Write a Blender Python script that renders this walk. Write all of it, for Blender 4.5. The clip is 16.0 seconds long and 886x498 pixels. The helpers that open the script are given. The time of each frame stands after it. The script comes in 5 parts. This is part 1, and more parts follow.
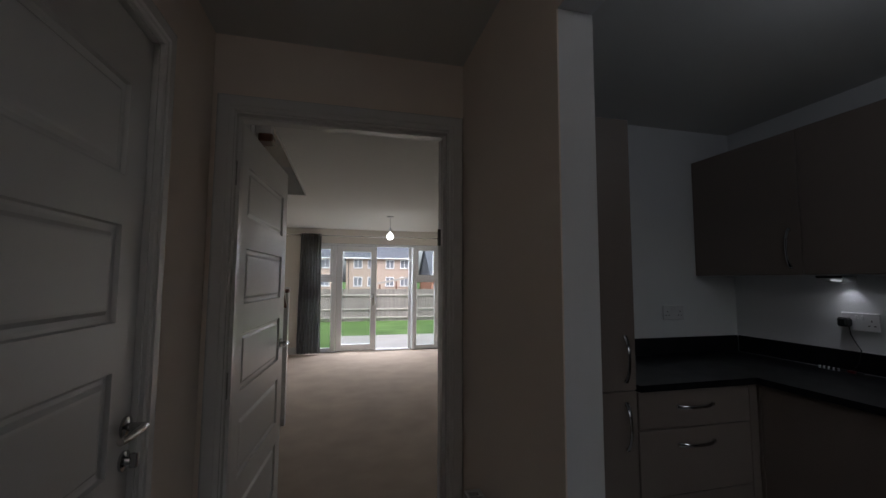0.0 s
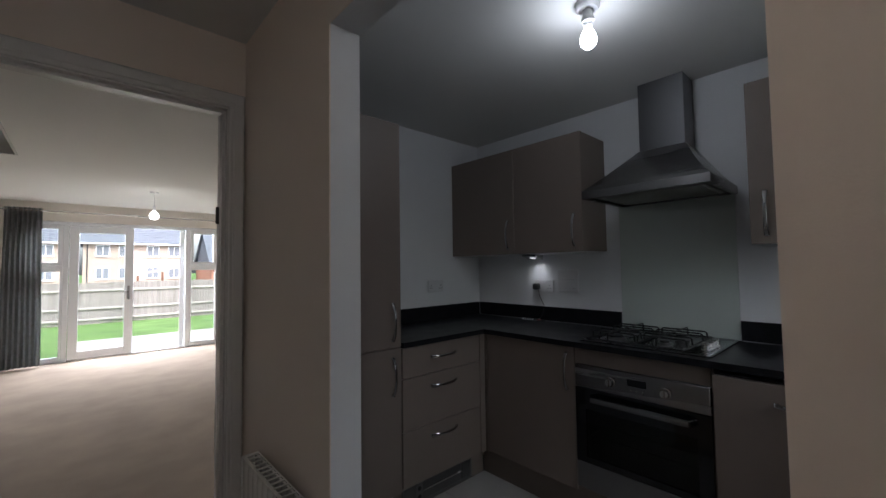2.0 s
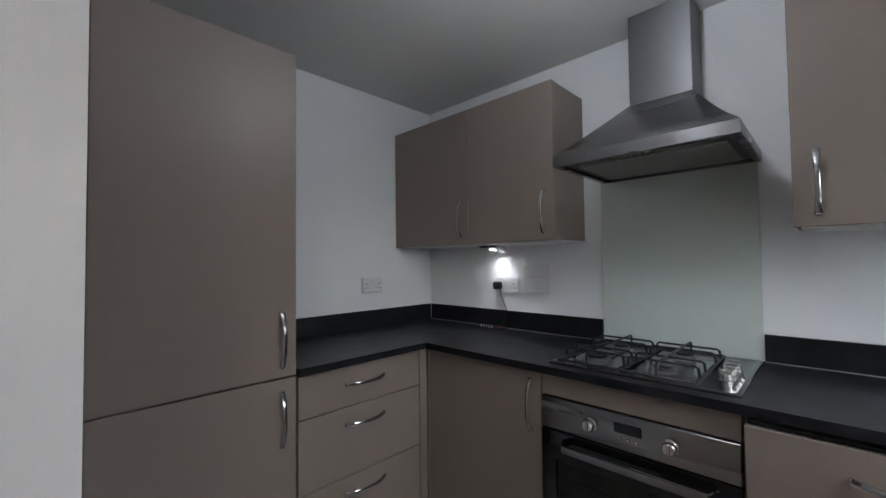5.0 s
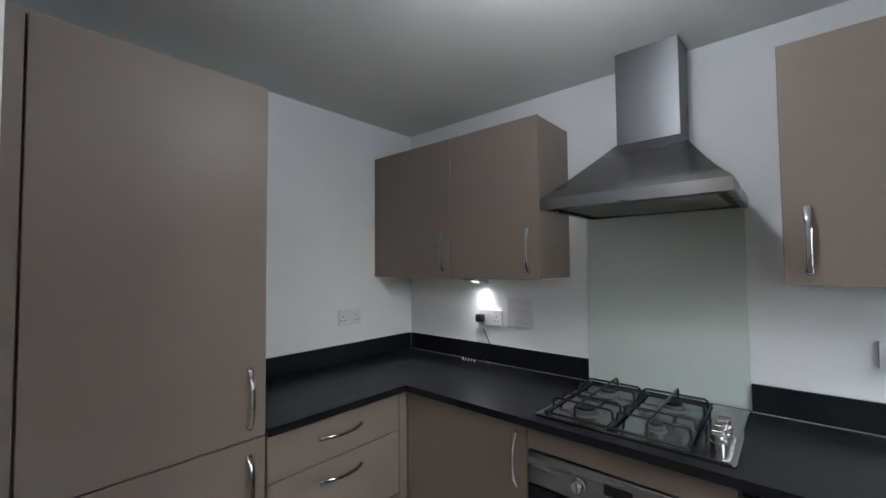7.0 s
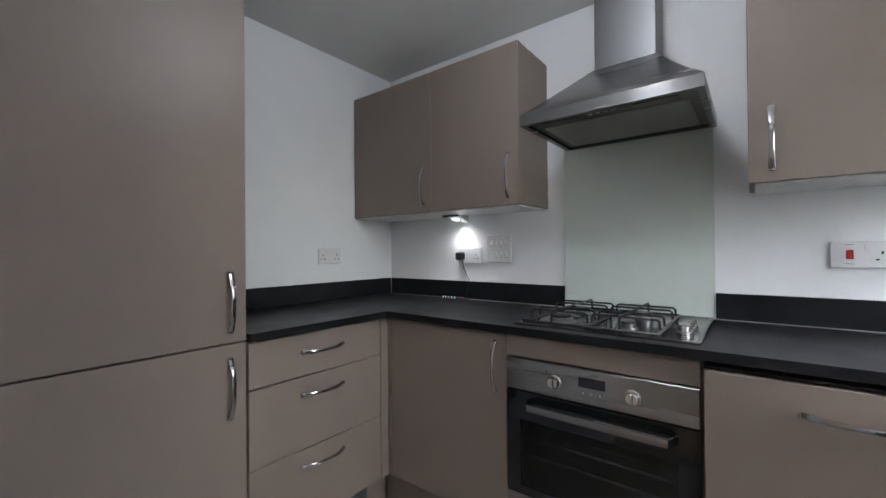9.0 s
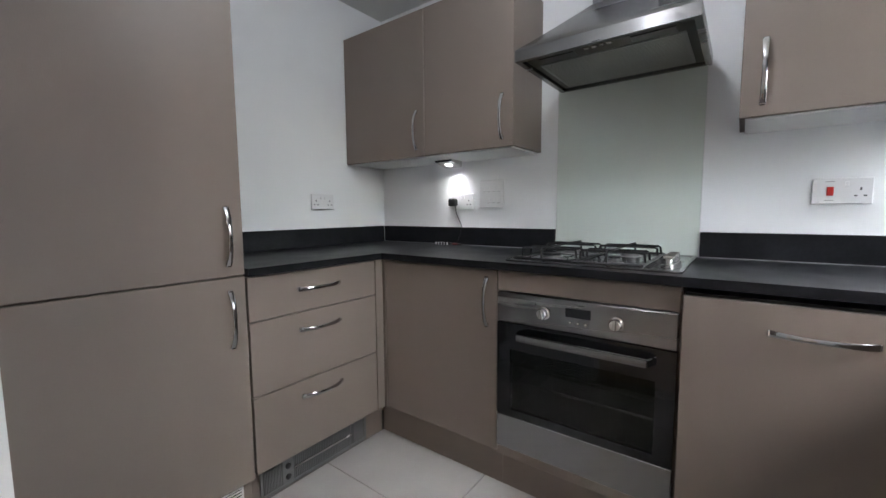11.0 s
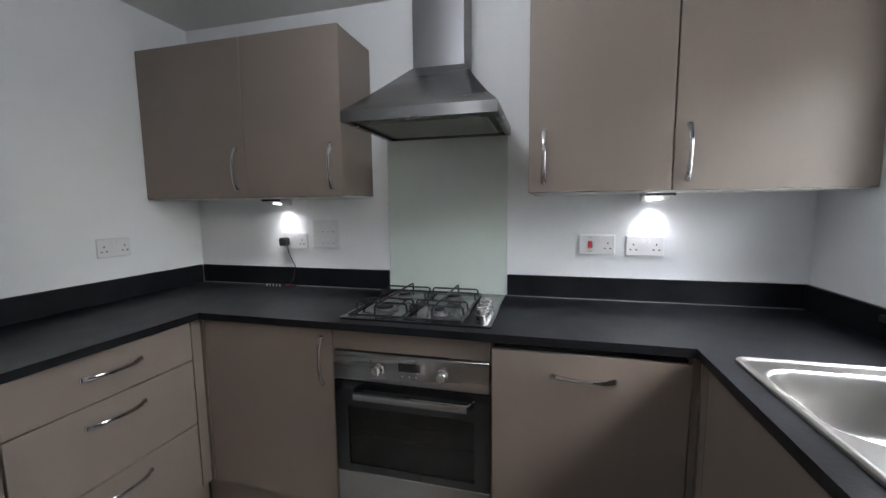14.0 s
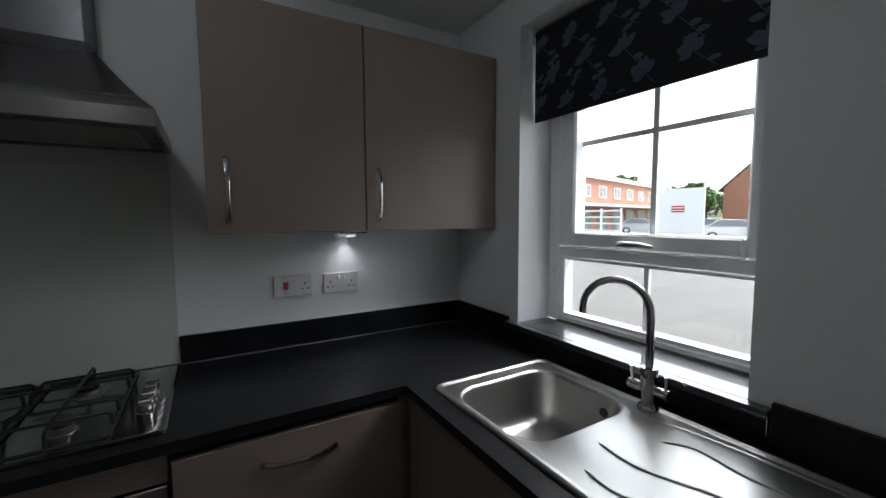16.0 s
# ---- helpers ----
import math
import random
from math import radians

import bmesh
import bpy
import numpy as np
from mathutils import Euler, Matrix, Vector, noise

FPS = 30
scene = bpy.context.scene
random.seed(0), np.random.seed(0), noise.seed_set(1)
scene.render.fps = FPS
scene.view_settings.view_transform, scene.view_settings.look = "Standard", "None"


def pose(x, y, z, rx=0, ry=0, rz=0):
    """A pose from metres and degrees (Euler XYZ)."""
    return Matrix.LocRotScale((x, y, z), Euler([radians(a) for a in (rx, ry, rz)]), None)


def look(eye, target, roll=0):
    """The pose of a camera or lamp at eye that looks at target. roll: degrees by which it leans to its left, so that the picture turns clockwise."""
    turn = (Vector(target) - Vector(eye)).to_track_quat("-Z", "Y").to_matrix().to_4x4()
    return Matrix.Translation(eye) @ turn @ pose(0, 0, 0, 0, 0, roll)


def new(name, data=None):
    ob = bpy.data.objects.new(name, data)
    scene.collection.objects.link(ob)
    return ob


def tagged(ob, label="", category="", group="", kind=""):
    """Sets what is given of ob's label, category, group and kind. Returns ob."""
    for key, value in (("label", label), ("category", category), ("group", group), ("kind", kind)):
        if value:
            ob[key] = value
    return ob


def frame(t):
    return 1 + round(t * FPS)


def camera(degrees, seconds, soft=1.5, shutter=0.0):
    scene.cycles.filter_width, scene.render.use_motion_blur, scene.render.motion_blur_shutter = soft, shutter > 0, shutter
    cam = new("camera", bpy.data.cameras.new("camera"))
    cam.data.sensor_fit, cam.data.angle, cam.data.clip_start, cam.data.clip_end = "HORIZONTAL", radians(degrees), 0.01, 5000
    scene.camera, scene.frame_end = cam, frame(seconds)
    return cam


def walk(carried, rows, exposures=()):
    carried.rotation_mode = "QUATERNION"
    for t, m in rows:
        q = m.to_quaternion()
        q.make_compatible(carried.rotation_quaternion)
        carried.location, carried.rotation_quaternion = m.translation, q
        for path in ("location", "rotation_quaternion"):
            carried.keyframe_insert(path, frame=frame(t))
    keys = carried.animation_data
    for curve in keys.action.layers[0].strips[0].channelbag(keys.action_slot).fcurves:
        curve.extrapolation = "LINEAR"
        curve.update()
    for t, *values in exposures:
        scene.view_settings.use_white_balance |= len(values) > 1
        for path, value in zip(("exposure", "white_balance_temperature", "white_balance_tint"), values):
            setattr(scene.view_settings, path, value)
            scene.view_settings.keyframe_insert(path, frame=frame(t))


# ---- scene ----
cam = camera(96.4, 16.0)
PATH = [
    (0, (0.185, 0.358, 1.347), (0.662, 2.294, 1.503), 0.2),
    (0.5, (0.136, 0.276, 1.333), (1.016, 2.066, 1.481), -0.2),
    (1, (0.118, 0.219, 1.333), (1.271, 1.848, 1.464), -0.6),
    (1.5, (0.129, 0.169, 1.317), (1.414, 1.697, 1.429), -0.8),
    (2, (0.154, 0.143, 1.299), (1.503, 1.617, 1.389), -0.8),
    (2.5, (0.223, 0.203, 1.265), (1.604, 1.647, 1.345), -0.7),
    (3, (0.302, 0.272, 1.253), (1.72, 1.682, 1.317), -0.7),
    (3.5, (0.414, 0.326, 1.245), (1.843, 1.724, 1.309), -0.7),
    (4, (0.555, 0.367, 1.244), (1.984, 1.765, 1.307), -0.7),
    (6.5, (0.775, 0.485, 1.425), (2.233, 1.852, 1.497), -0.7),
    (7, (0.771, 0.491, 1.448), (2.274, 1.807, 1.525), -0.5),
    (7.5, (0.755, 0.495, 1.404), (2.292, 1.773, 1.482), -0.5),
    (8, (0.751, 0.485, 1.348), (2.302, 1.745, 1.42), -0.6),
    (8.5, (0.742, 0.491, 1.261), (2.313, 1.725, 1.345), -0.4),
    (9, (0.755, 0.495, 1.178), (2.329, 1.729, 1.19), -0.5),
    (9.5, (0.752, 0.486, 1.09), (2.326, 1.717, 0.991), -0.3),
    (12, (0.711, 0.481, 1.114), (2.306, 1.67, 0.919), -0.5),
    (12.5, (0.708, 0.461, 1.204), (2.321, 1.627, 1.002), -0.5),
    (13, (0.714, 0.434, 1.263), (2.415, 1.466, 1.062), -0.5),
    (13.5, (0.718, 0.436, 1.297), (2.535, 1.244, 1.092), -0.4),
    (14, (0.739, 0.431, 1.334), (2.661, 0.94, 1.115), -0.6),
    (14.5, (0.797, 0.393, 1.359), (2.773, 0.597, 1.126), -0.7),
    (15, (0.859, 0.412, 1.359), (2.832, 0.177, 1.137), -0.6),
    (15.5, (0.91, 0.43, 1.391), (2.749, -0.333, 1.206), -0.4),
    (16, (0.929, 0.503, 1.426), (2.645, -0.511, 1.265), -0.3),
]
EXPOSE = [(0, 1.35, 6050, 14), (1.5, 2.15, 6000, 14), (3, 2.9, 6050, 13), (4, 3.65, 6100, 13), (7, 4.35, 6150, 12), (9, 4.65, 6200, 13), (12, 4.9, 6250, 13), (13, 4.75, 6250, 12), (14, 4.52, 6250, 12), (15, 4.4, 6250, 11), (15.5, 3.55, 6250, 11), (16, 2.45, 6250, 11)]
walk(cam, [(t, look(eye, target, roll)) for t, eye, target, roll in PATH], EXPOSE)

# ---- daylight ----
world = bpy.data.worlds.new("sky")
scene.world = world
world.use_nodes = True
wn = world.node_tree.nodes
sky = wn.new("ShaderNodeTexSky")
sky.sky_type = "NISHITA"
sky.sun_disc = False
sky.sun_elevation = radians(56)
sky.sun_rotation = radians(185.5)
sky.dust_density = 5.0
sky.air_density = 1.0
pale = wn.new("ShaderNodeHueSaturation")
pale.inputs["Saturation"].default_value = 0.35
world.node_tree.links.new(sky.outputs[0], pale.inputs["Color"])
world.node_tree.links.new(pale.outputs[0], wn["Background"].inputs["Color"])
wn["Background"].inputs["Strength"].default_value = 0.15

sun = new("sun", bpy.data.lights.new("sun", "SUN"))
sun.data.energy, sun.data.angle, sun.data.color = 0.5, radians(50), (1.0, 0.97, 0.94)
sun.matrix_world = look((0, 0, 0), (0.054, 0.557, -0.829))

SPILL_POWER = 0.085
BULB_POWER, PENDANT_POWER, SPOT_POWER, HALL_POWER = 0.18, 0.10, 0.085, 0.44


def lamp(name, kind, at, power, colour, size=0.03, **more):
    ob = new(name, bpy.data.lights.new(name, kind))
    ob.location, ob.data.energy, ob.data.color, ob.data.shadow_soft_size = at, power, colour, size
    if kind == "SPOT":
        ob.data.spot_size, ob.data.spot_blend = more["cone"], more["blend"]
    return ob


def sky_fill_lamp(name, at, turn, w, h, power, colour):
    ob = new(name, bpy.data.lights.new(name, "AREA"))
    ob.data.shape, ob.data.size, ob.data.size_y, ob.data.energy, ob.data.color = "RECTANGLE", w, h, power, colour
    ob.matrix_world = pose(*at, *turn)
    return ob


# unseen area lamp added above the garden doors, standing in for sky light
sky_fill_lamp("garden_sky_fill", (0.78, 8.62, 2.22), (-48, 0, 0), 1.9, 0.5, 62.0, (0.97, 0.98, 1.0))

# ---- materials ----
def mat(name, base, rough=0.5, metal=0.0, vary=0.06, scale=6.0, bump=0.0, bscale=200.0, coat=0.0,
        tint=None, stretch=None, spec=0.5, emit=None, power=0.0, trans=0.0, rvary=0.06, piece=0.0):
    """A surface: base colour with noise at two scales, fine relief and uneven gloss."""
    m = bpy.data.materials.new(name)
    m.use_nodes = True
    t = m.node_tree
    n, l = t.nodes, t.links
    b = n["Principled BSDF"]
    b.inputs["Metallic"].default_value = metal
    b.inputs["Roughness"].default_value = rough
    b.inputs["Specular IOR Level"].default_value = spec
    b.inputs["Coat Weight"].default_value = coat
    b.inputs["Transmission Weight"].default_value = trans
    if emit:
        b.inputs["Emission Color"].default_value = (*emit, 1)
        b.inputs["Emission Strength"].default_value = power
    geo = n.new("ShaderNodeNewGeometry")
    mp = n.new("ShaderNodeMapping")
    l.new(geo.outputs["Position"], mp.inputs["Vector"])
    if stretch:
        mp.inputs["Scale"].default_value = stretch
    big = n.new("ShaderNodeTexNoise")
    big.inputs["Scale"].default_value = scale
    big.inputs["Detail"].default_value = 5
    l.new(mp.outputs[0], big.inputs["Vector"])
    fine = n.new("ShaderNodeTexNoise")
    fine.inputs["Scale"].default_value = bscale
    fine.inputs["Detail"].default_value = 3
    l.new(mp.outputs[0], fine.inputs["Vector"])
    mixf = n.new("ShaderNodeMath")
    mixf.operation = "MULTIPLY_ADD"
    mixf.inputs[1].default_value = 0.35
    l.new(fine.outputs["Fac"], mixf.inputs[0])
    l.new(big.outputs["Fac"], mixf.inputs[2])
    ramp = n.new("ShaderNodeMapRange")
    ramp.inputs["From Min"].default_value, ramp.inputs["From Max"].default_value = 0.35, 1.0
    l.new(mixf.outputs[0], ramp.inputs["Value"])
    mix = n.new("ShaderNodeMix")
    mix.data_type = "RGBA"
    lo = [c * (1 - vary) for c in base]
    hi = [min(1, c * (1 + vary)) for c in (tint or base)]
    mix.inputs["A"].default_value, mix.inputs["B"].default_value = (*lo, 1), (*hi, 1)
    l.new(ramp.outputs[0], mix.inputs["Factor"])
    col = mix.outputs["Result"]
    if piece:
        info = n.new("ShaderNodeObjectInfo")
        hsv = n.new("ShaderNodeHueSaturation")
        mr = n.new("ShaderNodeMapRange")
        mr.inputs["To Min"].default_value, mr.inputs["To Max"].default_value = 1 - piece, 1 + piece
        l.new(info.outputs["Random"], mr.inputs["Value"])
        l.new(mr.outputs[0], hsv.inputs["Value"])
        l.new(col, hsv.inputs["Color"])
        col = hsv.outputs[0]
    l.new(col, b.inputs["Base Color"])
    if rvary:
        rr = n.new("ShaderNodeMapRange")
        rr.inputs["To Min"].default_value, rr.inputs["To Max"].default_value = max(0.02, rough - rvary), min(1, rough + rvary)
        l.new(big.outputs["Fac"], rr.inputs["Value"])
        l.new(rr.outputs[0], b.inputs["Roughness"])
    if bump:
        bp = n.new("ShaderNodeBump")
        bp.inputs["Strength"].default_value = bump
        bp.inputs["Distance"].default_value = 0.002
        l.new(fine.outputs["Fac"], bp.inputs["Height"])
        l.new(bp.outputs[0], b.inputs["Normal"])
    return m


def brushed(m, amount=0.75):
    """Horizontal brushing: highlights drawn out upright."""
    n, l = m.node_tree.nodes, m.node_tree.links
    tan = n.new("ShaderNodeTangent")
    tan.direction_type, tan.axis = "RADIAL", "Z"
    b = n["Principled BSDF"]
    b.inputs["Anisotropic"].default_value = amount
    b.inputs["Anisotropic Rotation"].default_value = 0.25
    l.new(tan.outputs[0], b.inputs["Tangent"])
    return m


WHITE_WALL = mat("white_emulsion", (0.74, 0.75, 0.76), 0.7, vary=0.02, scale=2.5, bump=0.12, bscale=350)
MAGNOLIA = mat("magnolia_emulsion", (0.82, 0.73, 0.65), 0.75, vary=0.025, scale=2.5, bump=0.12, bscale=350)
LIVING_PAINT = mat("cream_emulsion", (0.80, 0.76, 0.69), 0.75, vary=0.02, scale=2.5, bump=0.12, bscale=350)
CEILING_PAINT = mat("ceiling_paint", (0.68, 0.68, 0.66), 0.85, vary=0.02, scale=2, bump=0.1, bscale=250)
GLOSS_WHITE = mat("white_gloss_paint", (0.72, 0.72, 0.71), 0.25, vary=0.008, scale=9, bump=0.02, bscale=60, rvary=0.015)
UPVC = mat("white_upvc", (0.82, 0.84, 0.86), 0.25, vary=0.01, scale=5)
TAUPE = mat("taupe_cabinet_laminate", (0.205, 0.168, 0.143), 0.46, spec=0.35, vary=0.05, scale=3, bump=0.10, bscale=420, stretch=(1, 1, 0.25))
WHITE_BOARD = mat("white_melamine", (0.75, 0.75, 0.74), 0.4, vary=0.01)
SLATE = mat("slate_laminate", (0.0045, 0.005, 0.006), 0.36, vary=0.45, scale=9, bump=0.25, bscale=90, tint=(0.011, 0.0115, 0.014), rvary=0.08, spec=0.24)
STEEL = mat("brushed_steel", (0.27, 0.265, 0.265), 0.27, metal=1, vary=0.05, scale=8, bump=0.05, bscale=160, stretch=(1, 0.06, 1), rvary=0.05)
STEEL_V = mat("brushed_steel_upright", (0.22, 0.22, 0.23), 0.42, metal=1, vary=0.05, scale=8, bump=0.05, bscale=160, stretch=(1, 1, 0.06), rvary=0.05)
SINK_STEEL = mat("satin_sink_steel", (0.44, 0.44, 0.43), 0.31, metal=1, vary=0.03, scale=3, bump=0.03, bscale=420, rvary=0.02, stretch=(0.15, 1, 1))
for m in (STEEL, STEEL_V):
    brushed(m)
CHROME = mat("chrome", (0.52, 0.52, 0.53), 0.10, metal=1, vary=0.01, rvary=0.02)
SATIN = mat("satin_nickel", (0.6, 0.59, 0.57), 0.25, metal=1, vary=0.03)
BLACK_GLASS = mat("black_oven_glass", (0.006, 0.006, 0.007), 0.06, vary=0.1, rvary=0.02)
BLACK_IRON = mat("black_enamelled_iron", (0.012, 0.012, 0.013), 0.4, vary=0.2, scale=30, bump=0.15)
BLACK_PLASTIC = mat("black_plastic", (0.015, 0.015, 0.016), 0.35, vary=0.1)
DARK_GREY = mat("dark_grey_metal", (0.07, 0.07, 0.07), 0.4, vary=0.1)
VENT_SHADE = mat("painted_vent_shade", (0.01, 0.01, 0.01), 0.8, vary=0.1)
WHITE_PLASTIC = mat("white_plastic", (0.66, 0.66, 0.67), 0.3, vary=0.01)
GREY_PRINT = mat("grey_printing", (0.2, 0.2, 0.2), 0.5, vary=0.05)
RED_PLASTIC = mat("red_plastic", (0.42, 0.02, 0.015), 0.4, vary=0.05)
GREEN_GLASS = mat("pale_green_back_painted_glass", (0.58, 0.64, 0.595), 0.10, vary=0.015, scale=1.5, coat=0.3, rvary=0.02)
TILE = mat("grey_porcelain_tile", (0.37, 0.36, 0.345), 0.38, vary=0.10, scale=5, bump=0.08, bscale=150, piece=0.04)
SEALANT = mat("grey_silicone", (0.30, 0.30, 0.30), 0.4, vary=0.1)
GROUT = mat("grout", (0.16, 0.155, 0.15), 0.9, vary=0.1)
CARPET = mat("beige_carpet", (0.42, 0.34, 0.27), 0.95, vary=0.16, scale=3.2, bump=0.9, bscale=420, spec=0.1)
CURTAIN = mat("grey_curtain_cloth", (0.29, 0.28, 0.26), 0.85, vary=0.12, scale=20, bump=0.3, bscale=700, tint=(0.30, 0.32, 0.33))
OAK = mat("stained_wood", (0.12, 0.05, 0.025), 0.35, vary=0.2, scale=6, stretch=(6, 6, 1))
BULB_GLOW = mat("lit_bulb", (0.9, 0.9, 0.9), 0.3, vary=0.0, emit=(0.93, 0.97, 1.0), power=4)
PENDANT_GLOW = mat("lit_pendant_bulb", (0.9, 0.9, 0.9), 0.3, vary=0.0, emit=(1.0, 0.97, 0.9), power=2)
SPOT_GLOW = mat("lit_spot_lens", (0.9, 0.9, 0.9), 0.3, vary=0.0, emit=(0.95, 0.98, 1.0), power=0.12)
GRASS = mat("lawn", (0.06, 0.115, 0.03), 0.95, vary=0.35, scale=1.2, bump=1.0, bscale=60, tint=(0.09, 0.15, 0.045), spec=0.1)
PAVING = mat("pale_concrete_paving", (0.30, 0.285, 0.265), 0.9, vary=0.12, scale=2, bump=0.4, bscale=80)
ASPHALT = mat("asphalt", (0.085, 0.082, 0.078), 0.9, vary=0.25, scale=0.8, bump=0.6, bscale=90)
FENCE_WOOD = mat("weathered_fence_wood", (0.19, 0.17, 0.155), 0.9, vary=0.3, scale=2, stretch=(4, 4, 0.4), bump=0.5, bscale=30, piece=0.15)
FENCE_RAIL = mat("pale_fence_rail", (0.30, 0.28, 0.25), 0.9, vary=0.15, scale=3)
YELLOW_BRICK = mat("buff_brick", (0.38, 0.30, 0.24), 0.9, vary=0.15, scale=4, bscale=25, bump=0.4)
RED_BRICK = mat("red_brick", (0.36, 0.17, 0.11), 0.9, vary=0.18, scale=3, bscale=25, bump=0.4)
ROOF_TILE = mat("grey_roof_tile", (0.10, 0.11, 0.13), 0.7, vary=0.12, scale=3, bscale=20, bump=0.4)
LEAF = mat("foliage", (0.05, 0.10, 0.025), 0.8, vary=0.4, scale=1.5, tint=(0.08, 0.14, 0.04), piece=0.0)
BARK = mat("bark", (0.10, 0.075, 0.05), 0.9, vary=0.2)
CAR_PAINT = mat("silver_car_paint", (0.5, 0.52, 0.55), 0.2, metal=0.3, vary=0.02, coat=0.6)
TYRE = mat("tyre_rubber", (0.02, 0.02, 0.02), 0.8, vary=0.1)
# pane grey has reflected sky put into its base colour
FAR_WINDOW = mat("sky_reflecting_pane_grey", (0.17, 0.18, 0.20), 0.15, vary=0.1)
HOARDING = mat("white_painted_board", (0.8, 0.8, 0.8), 0.6, vary=0.02)


def glass_material():
    m = bpy.data.materials.new("window_glass")
    m.use_nodes = True
    n, l = m.node_tree.nodes, m.node_tree.links
    n.remove(n["Principled BSDF"])
    clear, gloss, mix, lw, fr = n.new("ShaderNodeBsdfTransparent"), n.new("ShaderNodeBsdfGlossy"), n.new("ShaderNodeMixShader"), n.new("ShaderNodeLayerWeight"), n.new("ShaderNodeMath")
    power = n.new("ShaderNodeMath")
    clear.inputs["Color"].default_value = (0.93, 0.95, 0.94, 1)
    gloss.inputs["Roughness"].default_value = 0.01
    lw.inputs["Blend"].default_value = 0.5
    power.operation, power.inputs[1].default_value = "POWER", 5.0
    fr.operation, fr.inputs[1].default_value, fr.inputs[2].default_value = "MULTIPLY_ADD", 0.9, 0.035
    l.new(lw.outputs["Facing"], power.inputs[0])
    l.new(power.outputs[0], fr.inputs[0])
    l.new(fr.outputs[0], mix.inputs[0])
    l.new(clear.outputs[0], mix.inputs[1])
    l.new(gloss.outputs[0], mix.inputs[2])
    l.new(mix.outputs[0], n["Material Output"].inputs["Surface"])
    return m


GLASS = glass_material()


def blind_material():
    """Near-black roller blind cloth with a woven pattern of slate-blue leafy sprays."""
    m = mat("dark_floral_blind_cloth", (0.008, 0.008, 0.012), 0.8, vary=0.2, bump=0.2, bscale=600)
    return m


BLIND = blind_material()
BLIND_LEAF = mat("slate_blue_leaf_print", (0.078, 0.100, 0.155), 0.8, vary=0.2, scale=30)


# ---- shape helpers ----
def box(bm, x0, x1, y0, y1, z0, z1, bev=0.0, seg=1):
    vs = [bm.verts.new(p) for p in ((x0, y0, z0), (x1, y0, z0), (x1, y1, z0), (x0, y1, z0), (x0, y0, z1), (x1, y0, z1), (x1, y1, z1), (x0, y1, z1))]
    fs = [bm.faces.new([vs[i] for i in f]) for f in ((0, 3, 2, 1), (4, 5, 6, 7), (0, 1, 5, 4), (1, 2, 6, 5), (2, 3, 7, 6), (3, 0, 4, 7))]
    if bev:
        es = list({e for f in fs for e in f.edges})
        bmesh.ops.bevel(bm, geom=es, offset=bev, segments=seg, profile=0.5, affect="EDGES")
    return fs


def boxes(*rows, bev=0.0):
    bm = bmesh.new()
    for r in rows:
        box(bm, *r, bev=bev)
    return bm


def ring(bm, pts):
    return [bm.verts.new(p) for p in pts]


def bridge(bm, a, b):
    n = len(a)
    for i in range(n):
        bm.faces.new((a[i], a[(i + 1) % n], b[(i + 1) % n], b[i]))


def loft(loops, cap0=True, cap1=True, bm=None):
    bm = bm or bmesh.new()
    rs = [ring(bm, l) for l in loops]
    for a, b in zip(rs, rs[1:]):
        bridge(bm, a, b)
    if cap0:
        bm.faces.new(rs[0][::-1])
    if cap1:
        bm.faces.new(rs[-1])
    return bm


def tube(bm, pts, r, seg=10, cap=True):
    pts = [Vector(p) for p in pts]
    up = None
    loops = []
    for i, p in enumerate(pts):
        d = (pts[min(i + 1, len(pts) - 1)] - pts[max(i - 1, 0)]).normalized()
        if up is None:
            up = d.orthogonal().normalized()
        up = (up - d * up.dot(d)).normalized()
        side = d.cross(up)
        rad = r[i] if isinstance(r, (list, tuple)) else r
        loops.append([p + up * (rad * math.cos(a)) + side * (rad * math.sin(a)) for a in [2 * math.pi * k / seg for k in range(seg)]])
    return loft(loops, cap, cap, bm)


def lathe(bm, profile, at, axis="z", seg=24):
    """Rings of (radius, height) about an axis through at."""
    loops = []
    for r, h in profile:
        l = []
        for k in range(seg):
            a = 2 * math.pi * k / seg
            c, s = r * math.cos(a), r * math.sin(a)
            l.append(Vector(at) + Vector({"z": (c, s, h), "x": (h, c, s), "y": (s, h, c)}[axis]))
        loops.append(l)
    return loft(loops, True, True, bm)


def rrect(x0, x1, y0, y1, r, z, n=6):
    out = []
    for cx, cy, a0 in ((x1 - r, y1 - r, 0), (x0 + r, y1 - r, 90), (x0 + r, y0 + r, 180), (x1 - r, y0 + r, 270)):
        for k in range(n + 1):
            a = radians(a0 + 90 * k / n)
            out.append((cx + r * math.cos(a), cy + r * math.sin(a), z))
    return out


def origin_of(ob):
    v = Vector((0, 0, 0))
    while ob:
        v += ob.location
        ob = ob.parent
    return v


def finish(name, bm, material, parent=None, at=(0, 0, 0), smooth=True):
    bmesh.ops.recalc_face_normals(bm, faces=bm.faces[:])
    o = origin_of(parent) if parent else Vector(at)
    bmesh.ops.translate(bm, verts=bm.verts[:], vec=-o)
    me = bpy.data.meshes.new(name)
    bm.to_mesh(me)
    bm.free()
    me.materials.append(material)
    if smooth:
        me.shade_smooth()
        me.set_sharp_from_angle(angle=radians(35))
    ob = new(name, me)
    if parent:
        ob.parent = parent
    else:
        ob.location = o
    return ob


def part(name, bm, material, parent, label="", smooth=True):
    """One mesh of a thing, built in world places."""
    return tagged(finish(name, bm, material, parent, smooth=smooth), label)


def thing(name, at, label, category, group=""):
    ob = new(name)
    ob.location = at
    ob.empty_display_size = 0.1
    return tagged(ob, label, category, group)


